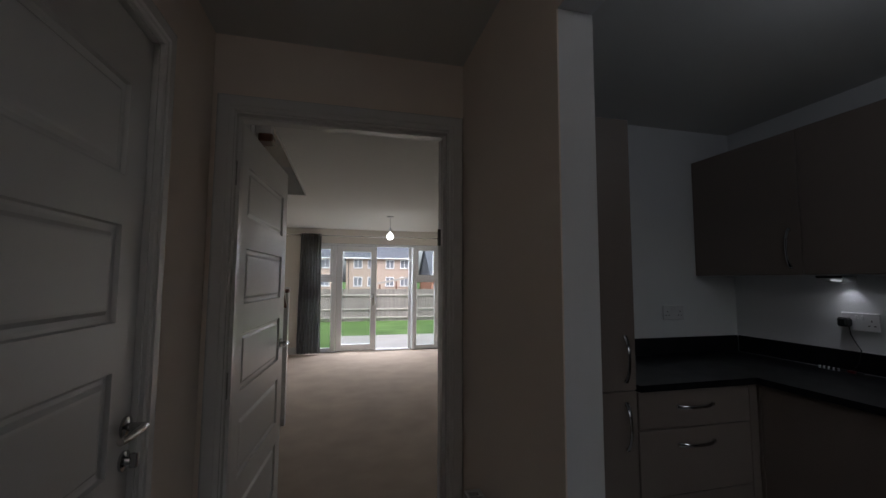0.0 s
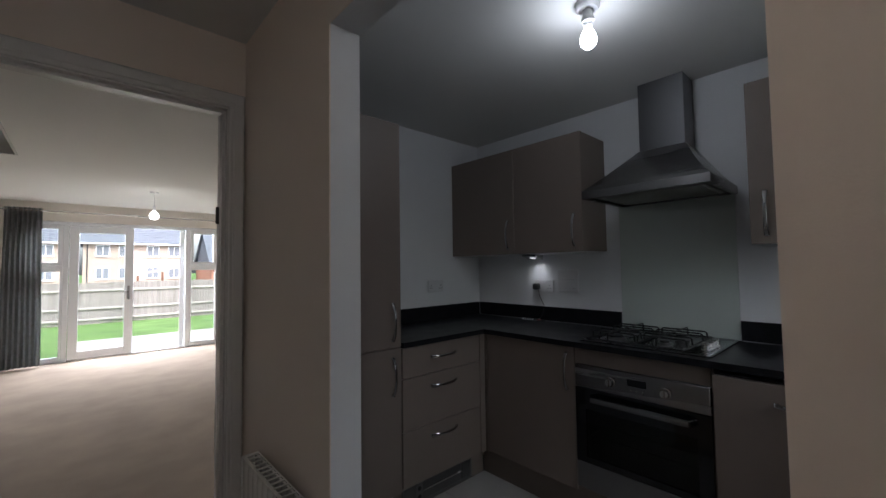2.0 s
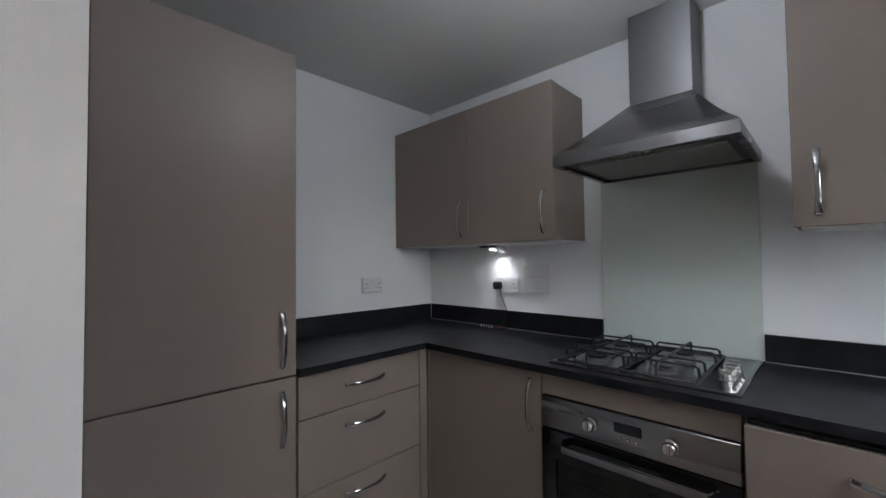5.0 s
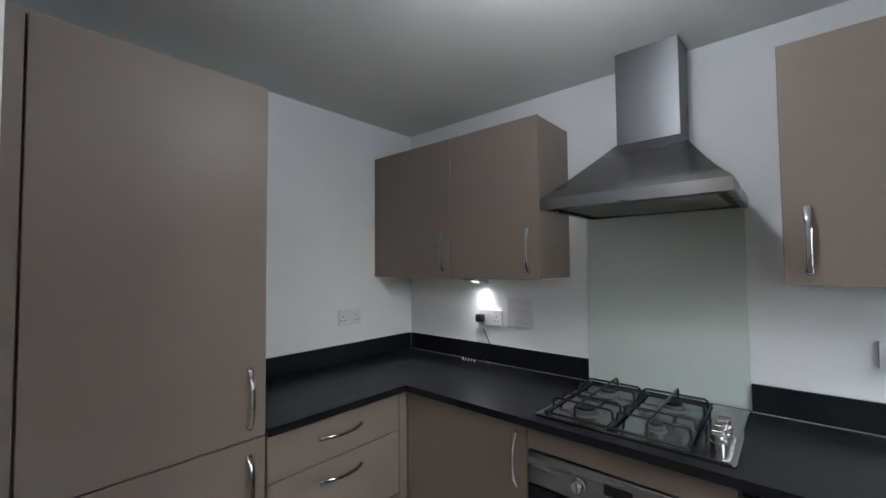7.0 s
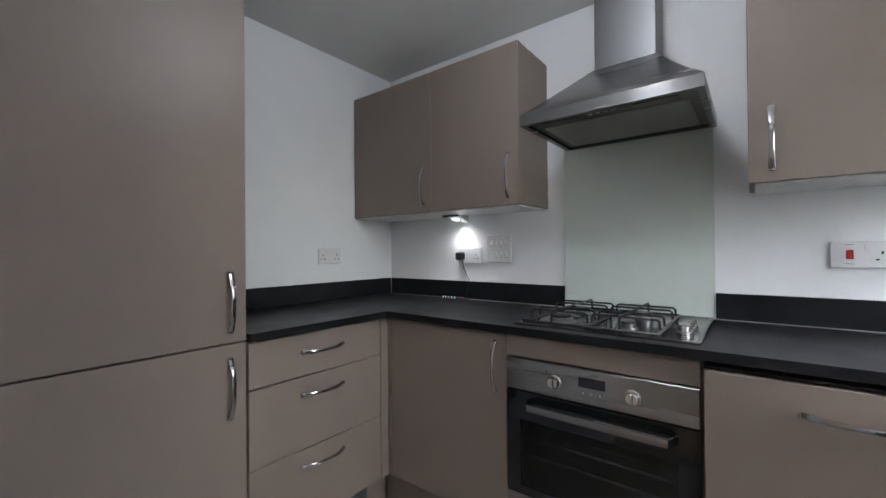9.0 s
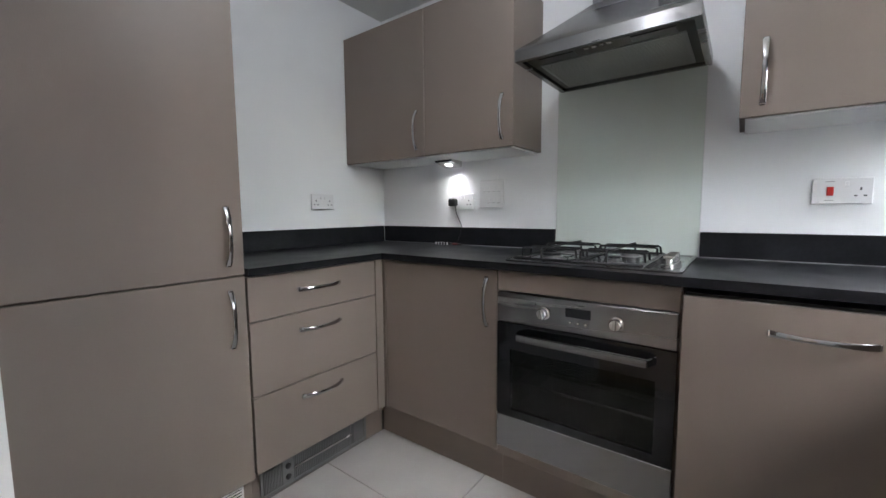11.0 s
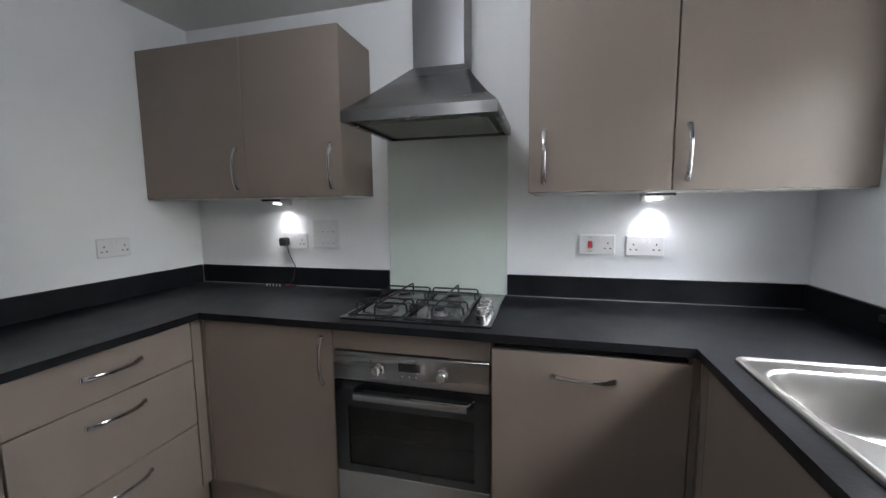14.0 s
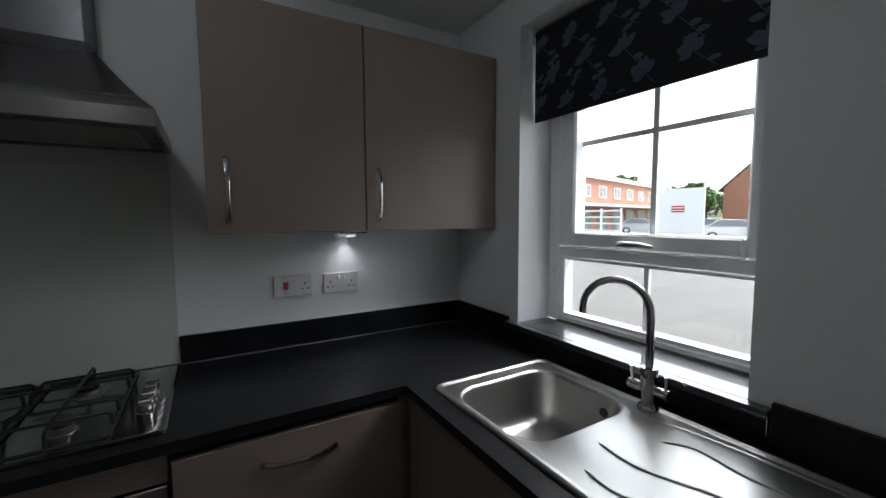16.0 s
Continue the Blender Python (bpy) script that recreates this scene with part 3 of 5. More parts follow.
grid = {}
WB = 0.882                                  # underside of the worktop
def gv(i, j, z):
    return grid.setdefault((i, j, z), bm.verts.new((cells_x[i], cells_y[j], z))) if (i, j, z) not in grid else grid[(i, j, z)]
filled = {(i, j) for i in range(5) for j in range(5) if inside((cells_x[i] + cells_x[i + 1]) / 2, (cells_y[j] + cells_y[j + 1]) / 2)}
for i, j in filled:
    bm.faces.new((gv(i, j, 0.91), gv(i + 1, j, 0.91), gv(i + 1, j + 1, 0.91), gv(i, j + 1, 0.91)))
    bm.faces.new((gv(i, j, WB), gv(i, j + 1, WB), gv(i + 1, j + 1, WB), gv(i + 1, j, WB)))
    for (a, b, nb) in (((i, j), (i + 1, j), (i, j - 1)), ((i + 1, j), (i + 1, j + 1), (i + 1, j)), ((i + 1, j + 1), (i, j + 1), (i, j + 1)), ((i, j + 1), (i, j), (i - 1, j))):
        if nb not in filled:
            bm.faces.new((gv(*a, WB), gv(*b, WB), gv(*b, 0.91), gv(*a, 0.91)))
sharp = [e for e in bm.edges if len(e.link_faces) == 2 and e.calc_face_angle(0) > 1 and e.verts[0].co.z > 0.9 and e.verts[1].co.z > 0.9 and not (e.verts[0].co.x > 2.5 and e.verts[1].co.x > 2.5)]
bmesh.ops.recalc_face_normals(bm, faces=bm.faces[:])
bmesh.ops.bevel(bm, geom=sharp, offset=0.005, segments=3, profile=0.5, affect="EDGES")
part("top", bm, SLATE, wt)
part("upstand", boxes((1.3885, XE - 0.019, YN - 0.017, YN - 0.001, 0.9105, 1.010), bev=0.0015), SLATE, wt)
part("upstand", boxes((XE - 0.018, XE - 0.001, 1.2005, YN - 0.018, 0.9105, 1.010), bev=0.0015), SLATE, wt)
part("upstand", boxes((XE - 0.018, XE - 0.001, YS + 0.018, 0.6095, 0.9105, 1.010), bev=0.0015), SLATE, wt)
part("upstand", boxes((WX1 + 0.052, XE - 0.001, YS + 0.001, YS + 0.017, 0.9105, 1.010), (WX0 - 0.049, WX1 + 0.0515, YS + 0.001, YS + 0.017, 0.9105, 0.974), (XI + 0.001, WX0 - 0.0505, YS + 0.001, YS + 0.017, 0.9105, 1.010), bev=0.0015), SLATE, wt)
for ya, yb in ((1.2005, YN - 0.02), (YS + 0.02, 0.6095)):
    part("sealant", boxes((XE - 0.0215, XE - 0.0185, ya, yb, 0.9105, 0.9135)), SEALANT, wt, "thin line of grey sealant")
    part("sealant", boxes((XE - 0.010, XE - 0.0015, ya, yb, 1.0105, 1.0125)), WHITE_PLASTIC, wt, "thin line of white sealant")

# wall units
def wall_unit(y0, y1, mid, hand, label):
    t = thing("wall_unit", (2.44, (y0 + y1) / 2, 1.378), label, "cabinet", "kitchen wall units")
    part("carcass", boxes((2.31, XE - 0.001, y0 + 0.003, y1 - 0.003, 1.382, 2.082)), TAUPE, t)
    part("underside", boxes((2.312, XE - 0.002, y0 + 0.018, y1 - 0.018, 1.374, 1.3815)), WHITE_BOARD, t, "white melamine underside")
    for a, b, h in ((y0 + 0.002, mid - 0.002, hand[0]), (mid + 0.002, y1 - 0.002, hand[1])):
        door("door", t, (2.290, 2.309, a, b, 1.378, 2.085), ((2.290, h, 1.508), Z, MX))
    return t


wall_unit(1.280, YN - 0.002, 1.772, (1.333, 1.822), "taupe double wall unit, doors closed, over the worktop corner")
wall_unit(YS + 0.002, 0.507, 0.015, (-0.030, 0.450), "taupe double wall unit with two closed doors beside the window")


# ---- cooker hood ----
def build_hood():
    t = thing("cooker_hood", (2.4, 0.89, 1.64), "brushed stainless steel chimney cooker hood above the hob", "cooker hood")
    x0, x1, y0, y1 = 2.105, XE - 0.001, 0.600, 1.182
    bx0, by0, by1 = 2.424, 0.772, 1.010

    def rect(a, b, c, d, z):
        return [(a, c, z), (b, c, z), (b, d, z), (a, d, z)]

    bm = bmesh.new()
    outer = [rect(x0, x1, y0, y1, 1.645), rect(x0, x1, y0, y1, 1.684), rect(x0 + 0.003, x1, y0 + 0.003, y1 - 0.003, 1.688)]
    n = 6
    for k in range(1, n + 1):
        s = k / n
        e = s ** 0.86
        outer.append(rect(x0 + 0.003 + (bx0 - x0) * s, x1, y0 + 0.003 + (by0 - y0) * e, y1 - 0.003 - (y1 - by1) * e, 1.688 + (1.920 - 1.688) * s))
    loft(outer, False, True, bm)
    inner = [rect(x0, x1, y0, y1, 1.645), rect(x0 + 0.020, x1 - 0.02, y0 + 0.02, y1 - 0.02, 1.645), rect(x0 + 0.020, x1 - 0.02, y0 + 0.02, y1 - 0.02, 1.662)]
    loft(inner, False, True, bm)
    bmesh.ops.remove_doubles(bm, verts=bm.verts[:], dist=1e-5)
    part("canopy", bm, STEEL, t)
    part("chimney", boxes((bx0 + 0.006, x1, by0 + 0.006, by1 - 0.006, 1.918, CEIL - 0.001), bev=0.002), STEEL_V, t)
    u = part("underside_panel", boxes((x0 + 0.022, x1 - 0.022, y0 + 0.022, y1 - 0.022, 1.657, 1.661)), HOOD_PAN, t)
    fb = bmesh.new()
    box(fb, x0 + 0.12, x1 - 0.05, y0 + 0.05, y1 - 0.05, 1.6515, 1.6565)
    gf = part("grease_filter", fb, FILTER, t, "grey slatted metal grease filter")
    for k in range(26):
        x = x0 + 0.13 + k * 0.012
        part("slat", boxes((x, x + 0.004, y0 + 0.06, y1 - 0.06, 1.6495, 1.6514)), FILTER, gf)
    for ya in (y0 + 0.07, y1 - 0.20):
        part("light_lens", boxes((x0 + 0.05, x0 + 0.10, ya, ya + 0.13, 1.6505, 1.656), bev=0.002), LAMP_COVER, t, "unlit dark lamp cover")
    for k in range(4):
        part("button", boxes((x0 + 0.045, x0 + 0.062, 0.855 + k * 0.025, 0.872 + k * 0.025, 1.6495, 1.656), bev=0.002), SATIN, t)
    part("maker_mark", boxes((x0 - 0.001, x0, 0.876, 0.905, 1.6465, 1.650)), GREY_PRINT, t)


HOOD_PAN = mat("dull_olive_grey_metal", (0.10, 0.10, 0.085), 0.45, metal=0.3, vary=0.1)
LAMP_COVER = mat("smoked_lamp_cover", (0.045, 0.045, 0.042), 0.3, vary=0.1)
FILTER = mat("grey_filter_metal", (0.33, 0.34, 0.31), 0.5, metal=0.4, vary=0.1)
build_hood()
sb = thing("glass_splashback", (XE, 0.9, 0.911), "pale green back-painted glass splashback behind the hob", "splashback")
part("pane", boxes((XE - 0.007, XE - 0.0012, 0.6135, 1.1965, 0.914, 1.70), bev=0.0012), GREEN_GLASS, sb)
for ya in (0.6105, 1.1968):
    part("edge_seal", boxes((XE - 0.006, XE - 0.0012, ya, ya + 0.0028, 0.911, 1.68)), WHITE_PLASTIC, sb, "thin white silicone edge")


# ---- hob ----
def build_hob():
    t = thing("gas_hob", (2.31, 0.90, 0.91), "stainless steel four-burner gas hob with black wire pan supports", "hob")
    x0, x1, y0, y1 = 2.052, 2.560, 0.612, 1.190
    bm = loft([rrect(x0, x1, y0, y1, 0.012, 0.9105), rrect(x0, x1, y0, y1, 0.012, 0.917), rrect(x0 + 0.004, x1 - 0.004, y0 + 0.004, y1 - 0.004, 0.011, 0.919),
               rrect(x0 + 0.014, x1 - 0.014, y0 + 0.014, y1 - 0.014, 0.010, 0.919), rrect(x0 + 0.022, x1 - 0.022, y0 + 0.022, y1 - 0.022, 0.009, 0.9145)])
    part("tray", bm, HOB_STEEL, t)
    for x, y, r in ((2.185, 1.06, 0.042), (2.425, 1.06, 0.034), (2.185, 0.83, 0.024), (2.425, 0.83, 0.034)):
        b = part("burner", lathe(bmesh.new(), [(r * 1.35, 0.0), (r * 1.3, 0.003), (r * 1.02, 0.004), (r, 0.015), (r * 0.9, 0.017)], (x, y, 0.9145), "z", 28), CAST_ALLOY, t, "dull alloy gas burner")
        part("burner_cap", lathe(bmesh.new(), [(r * 0.86, 0.0), (r * 0.88, 0.004), (r * 0.8, 0.007)], (x, y, 0.9318), "z", 28), BLACK_IRON, b)
    for ya, yb in ((0.950, 1.162), (0.726, 0.938)):
        bm = bmesh.new()
        zf = 0.922
        xa, xb = x0 + 0.03, x1 - 0.03
        tube(bm, [(xa, ya, zf), (xb, ya, zf), (xb, yb, zf), (xa, yb, zf), (xa, ya, zf)], 0.0055, 6)
        for x in (2.145, 2.225, 2.385, 2.465):
            tube(bm, [(x, ya, zf), (x, ya + 0.003, 0.952), (x, ya + 0.010, 0.957), (x, yb - 0.010, 0.957), (x, yb - 0.003, 0.952), (x, yb, zf)], 0.0042, 6)
        ym = (ya + yb) / 2
        tube(bm, [(xa, ym, zf), (xa + 0.003, ym, 0.957), (xa + 0.012, ym, 0.962), (xb - 0.012, ym, 0.962), (xb - 0.003, ym, 0.957), (xb, ym, zf)], 0.0042, 6)
        part("pan_support", bm, BLACK_IRON, t, "black enamelled wire pan support")
    for k in range(4):
        x = 2.20 + k * 0.052
        bm = lathe(bmesh.new(), [(0.021, 0.0), (0.021, 0.004), (0.018, 0.006), (0.0165, 0.024), (0.014, 0.026)], (x, 0.668, 0.9145), "z", 24)
        box(bm, x - 0.0035, x + 0.0035, 0.668 - 0.016, 0.668 + 0.016, 0.938, 0.948, bev=0.0015)
        part("knob", bm, SATIN, t, "round silver control knob")


CAST_ALLOY = mat("dull_cast_alloy", (0.20, 0.20, 0.20), 0.4, metal=0.9, vary=0.1)
HOB_STEEL = mat("hob_steel", (0.30, 0.30, 0.31), 0.16, metal=1, vary=0.05, scale=8, bump=0.03, bscale=160, rvary=0.05)
build_hob()


# ---- sink and tap ----
def build_sink():
    t = thing("inset_sink", (1.47, -0.285, 0.91), "stainless steel inset sink with one deep bowl and a grooved drainer", "sink")
    x0, x1, y0, y1 = 0.985, 1.950, -0.512, -0.060
    bx0, bx1, by0, by1 = 1.558, 1.884, -0.455, -0.092
    n = 10

    def bowl(m, rad, z):
        return rrect(bx0 + m, bx1 - m, by0 + m, by1 - m, rad, z, n)

    def edge(m, z):
        return rrect(x0 + m, x1 - m, y0 + m, y1 - m, 0.034 - m * 0.6, z, n)

    L = [edge(0, 0.9105), edge(0.001, 0.9165), edge(0.004, 0.9190), edge(0.009, 0.9195), edge(0.013, 0.9180), edge(0.017, 0.9145), edge(0.024, 0.9138),
         bowl(-0.010, 0.082, 0.9138), bowl(-0.005, 0.080, 0.9125), bowl(-0.001, 0.077, 0.9085), bowl(0.001, 0.075, 0.902), bowl(0.004, 0.073, 0.85), bowl(0.008, 0.071, 0.80)]
    for k in range(1, 8):
        q = math.pi / 2 * k / 7
        L.append(bowl(0.009 + 0.045 * (1 - math.cos(q)), 0.070 - 0.025 * k / 7, 0.790 - 0.042 * math.sin(q)))
    L += [bowl(0.080, 0.044, 0.7470), rrect(1.68, 1.77, -0.315, -0.225, 0.0449, 0.744, n)]
    part("sink_body", loft(L, False, True), SINK_STEEL, t)
    part("waste", lathe(bmesh.new(), [(0.042, 0), (0.042, 0.002), (0.034, 0.003), (0.032, 0.0005), (0.01, 0.0005)], (1.725, -0.27, 0.7445), "z", 24), CHROME, t)
    part("overflow", lathe(bmesh.new(), [(0.014, 0.0), (0.014, 0.002), (0.011, 0.003), (0.009, 0.001)], (1.640, by0 + 0.0035, 0.862), "y", 20), DARK_GREY, t, "round overflow ring")
    bm = bmesh.new()
    for pts in ([(1.491, -0.237), (1.44, -0.226), (1.383, -0.226), (1.32, -0.252), (1.263, -0.279), (1.18, -0.285), (1.06, -0.284)],
                [(1.418, -0.361), (1.39, -0.385), (1.364, -0.398), (1.32, -0.392), (1.272, -0.381), (1.211, -0.387), (1.06, -0.395)],
                [(1.442, -0.131), (1.40, -0.122), (1.356, -0.123), (1.30, -0.150), (1.24, -0.172), (1.06, -0.175)],
                [(1.640, -0.480), (1.600, -0.470), (1.570, -0.450), (1.530, -0.437), (1.480, -0.440), (1.446, -0.452), (1.36, -0.466), (1.253, -0.474), (1.145, -0.480), (1.03, -0.480)]):
        smooth = []
        for a, b in zip(pts, pts[1:]):
            for k in range(4):
                smooth.append(Vector((a[0] + (b[0] - a[0]) * k / 4, a[1] + (b[1] - a[1]) * k / 4, 0.9135)))
        smooth.append(Vector((*pts[-1], 0.9135)))
        for _ in range(3):
            smooth = [smooth[0]] + [(p + 2 * q + r) / 4 for p, q, r in zip(smooth, smooth[1:], smooth[2:])] + [smooth[-1]]
        tube(bm, smooth, [0.0012] + [0.0038] * (len(smooth) - 2) + [0.0012], 8)
    part("drainer_relief", bm, SINK_STEEL, t, "curved pressed drainer ridges")


build_sink()


def build_tap():
    t = thing("mixer_tap", (1.530, -0.485, 0.915), "chrome swan-neck mixer tap with two lever handles behind the sink", "tap")
    cx, cy = 1.530, -0.485
    part("base", lathe(bmesh.new(), [(0.028, 0.0), (0.028, 0.004), (0.024, 0.010), (0.019, 0.013)], (cx, cy, 0.9145), "z", 28), CHROME, t)
    part("body", lathe(bmesh.new(), [(0.018, 0.0), (0.018, 0.03), (0.021, 0.045), (0.023, 0.095), (0.020, 0.1), (0.012, 0.101)], (cx, cy, 0.926), "z", 28), CHROME, t)
    d = Vector((0.92, 0.39, 0)).normalized()
    R = 0.088
    pts = [Vector((cx, cy, 1.02)), Vector((cx, cy, 1.09)), Vector((cx, cy, 1.155))]
    for k in range(1, 17):
        a = math.pi * k / 16
        pts.append(Vector((cx, cy, 1.165)) + d * (R - R * math.cos(a)) + Vector((0, 0, R * math.sin(a))))
    pts.append(pts[-1] + Vector((0, 0, -0.015)))
    part("spout", tube(bmesh.new(), pts, 0.0105, 16), CHROME, t)
    for s in (-1, 1):
        bm = tube(bmesh.new(), [(cx + s * 0.018, cy, 0.968), (cx + s * 0.030, cy, 0.968), (cx + s * 0.055, cy, 0.968)], [0.012, 0.014, 0.014], 16)
        tube(bm, [(cx + s * 0.046, cy, 0.975), (cx + s * 0.047, cy + 0.002, 1.0), (cx + s * 0.048, cy + 0.003, 1.018)], [0.004, 0.005, 0.0065], 12)
        part("lever", bm, CHROME, t, "chrome tap lever")


build_tap()


# ---- ceiling bulb ----
def build_bulb():
    x, y = 1.560, 0.845
    t = thing("ceiling_light", (x, y, CEIL), "bare lit bulb in a white batten lampholder on the kitchen ceiling", "light")
    part("rose", lathe(bmesh.new(), [(0.045, 0.0), (0.044, -0.018), (0.036, -0.028), (0.022, -0.030)], (x, y, CEIL), "z", 28), WHITE_PLASTIC, t)
    part("lampholder", lathe(bmesh.new(), [(0.020, -0.030), (0.020, -0.055), (0.024, -0.060), (0.024, -0.072), (0.017, -0.078), (0.015, -0.092)], (x, y, CEIL), "z", 24), WHITE_PLASTIC, t)
    b = part("bulb", lathe(bmesh.new(), [(0.013, -0.092), (0.016, -0.104), (0.026, -0.122), (0.031, -0.142), (0.028, -0.160), (0.018, -0.172), (0.006, -0.176)], (x, y, CEIL), "z", 28), BULB_GLOW, t, "glowing cool-white bulb")
    b.visible_shadow = False
    lamp("bulb_lamp", "POINT", (x, y, CEIL - 0.14), BULB_POWER, (0.93, 0.965, 1.0), 0.03)


build_bulb()


def build_spot(y, label):
    t = thing("under_cabinet_light", (2.50, y, 1.374), label, "light", "under-cabinet lights")
    bm = bmesh.new()
    prof = [(2.450, 1.3735), (2.548, 1.3735), (2.548, 1.340), (2.456, 1.363)]
    a, b = [bm.verts.new((p[0], y - 0.055, p[1])) for p in prof], [bm.verts.new((p[0], y + 0.055, p[1])) for p in prof]
    bridge(bm, a, b)
    bm.faces.new(a[::-1])
    bm.faces.new(b)
    part("housing", bm, SATIN, t, "satin wedge-shaped housing", smooth=False)
    bm = lathe(bmesh.new(), [(0.021, 0.004), (0.021, -0.001), (0.018, -0.0015)], (2.502, y, 1.351), "z", 20)
    bmesh.ops.rotate(bm, verts=bm.verts[:], cent=(2.502, y, 1.351), matrix=Matrix.Rotation(radians(14), 3, "Y"))
    g = part("lens", bm, SPOT_GLOW, t, "glowing lens")
    g.visible_shadow = False
    s = lamp("spot_lamp", "SPOT", (2.557, y, 1.356), SPOT_POWER, (0.95, 0.98, 1.0), 0.003, cone=radians(84), blend=0.55)
    s.matrix_world = look((2.557, y, 1.356), (2.558, y, 0.9))
    w = lamp("spill_lamp", "SPOT", (2.500, y, 1.343), SPILL_POWER, (0.97, 0.97, 0.96), 0.02, cone=radians(165), blend=1.0)
    w.matrix_world = look((2.500, y, 1.343), (2.505, y, 0.9))


build_spot(1.775, "small lit wedge spotlight under the corner wall unit")
build_spot(0.010, "small lit wedge spotlight under the wall unit near the window")


# ---- sockets and switches ----
def plate(name, face, c, z, w, h, label, category, sockets=(), rockers=(), red=None, lines=()):
    """A wall plate on the east ('x') or north ('y') wall, centred at c; offsets run along the wall."""
    at = (XE, c, z) if face == "x" else (c, YN, z)
    t = thing(name, at, label, category, "sockets and switches")

    def blk(a0, a1, b0, b1, d0, d1, bev=0.0):
        if face == "x":
            return boxes((XE - d1, XE - d0, c + a0, c + a1, z + b0, z + b1), bev=bev)
        return boxes((c + a0, c + a1, YN - d1, YN - d0, z + b0, z + b1), bev=bev)

    part("plate", blk(-w / 2, w / 2, -h / 2, h / 2, 0.0012, 0.010, 0.0025), WHITE_PLASTIC, t)
    for s in sockets:
        for dx, dz, ww, hh in ((0, 0.006, 0.005, 0.009), (-0.011, -0.016, 0.008, 0.005), (0.011, -0.016, 0.008, 0.005)):
            part("pin_hole", blk(s + dx - ww / 2, s + dx + ww / 2, dz - hh / 2, dz + hh / 2, 0.009, 0.0104), BLACK_PLASTIC, t)
    for s, dz in rockers:
        part("rocker", blk(s - 0.005, s + 0.005, dz - 0.009, dz + 0.009, 0.0095, 0.0135, 0.0012), WHITE_PLASTIC, t)
    if red is not None:
        part("rocker", blk(red - 0.0085, red + 0.0085, -0.015, 0.015, 0.0095, 0.0145, 0.0015), RED_PLASTIC, t, "red cooker switch rocker")
    for a0, a1, zz in lines:
        part("printing", blk(a0, a1, zz - 0.001, zz + 0.001, 0.0095, 0.0104), GREY_PRINT, t)
    return t


plate("double_socket", "y", 2.109, 1.157, 0.148, 0.086, "white double socket on the wall above the worktop", "socket", sockets=(-0.045, 0.045), rockers=((-0.012, 0.022), (0.012, 0.022)))
plate("double_socket", "x", 1.743, 1.153, 0.148, 0.086, "white double socket with a black plug in one side", "socket", sockets=(-0.045, 0.045), rockers=((-0.012, 0.022), (0.012, 0.022)))
g = plate("switch_panel", "x", 1.556, 1.191, 0.148, 0.148, "white grid switch plate with two rows of appliance switches", "switch",
          rockers=[(-0.045 + k * 0.03, 0.030) for k in range(4)] + [(-0.045 + k * 0.03, -0.030) for k in range(3)], lines=[(-0.052 + k * 0.03, -0.038 + k * 0.03, 0.012) for k in range(4)] + [(-0.052 + k * 0.03, -0.038 + k * 0.03, -0.048) for k in range(3)])
plate("cooker_switch", "x", 0.221, 1.156, 0.148, 0.086, "white cooker control plate with a red switch and a socket", "switch", sockets=(-0.045,), rockers=((-0.012, 0.022),), red=0.028, lines=((0.018, 0.040, 0.032), (0.018, 0.040, -0.030)))
plate("double_socket", "x", 0.028, 1.152, 0.148, 0.086, "white double socket beside the cooker switch", "socket", sockets=(-0.045, 0.045), rockers=((-0.012, 0.022), (0.012, 0.022)))


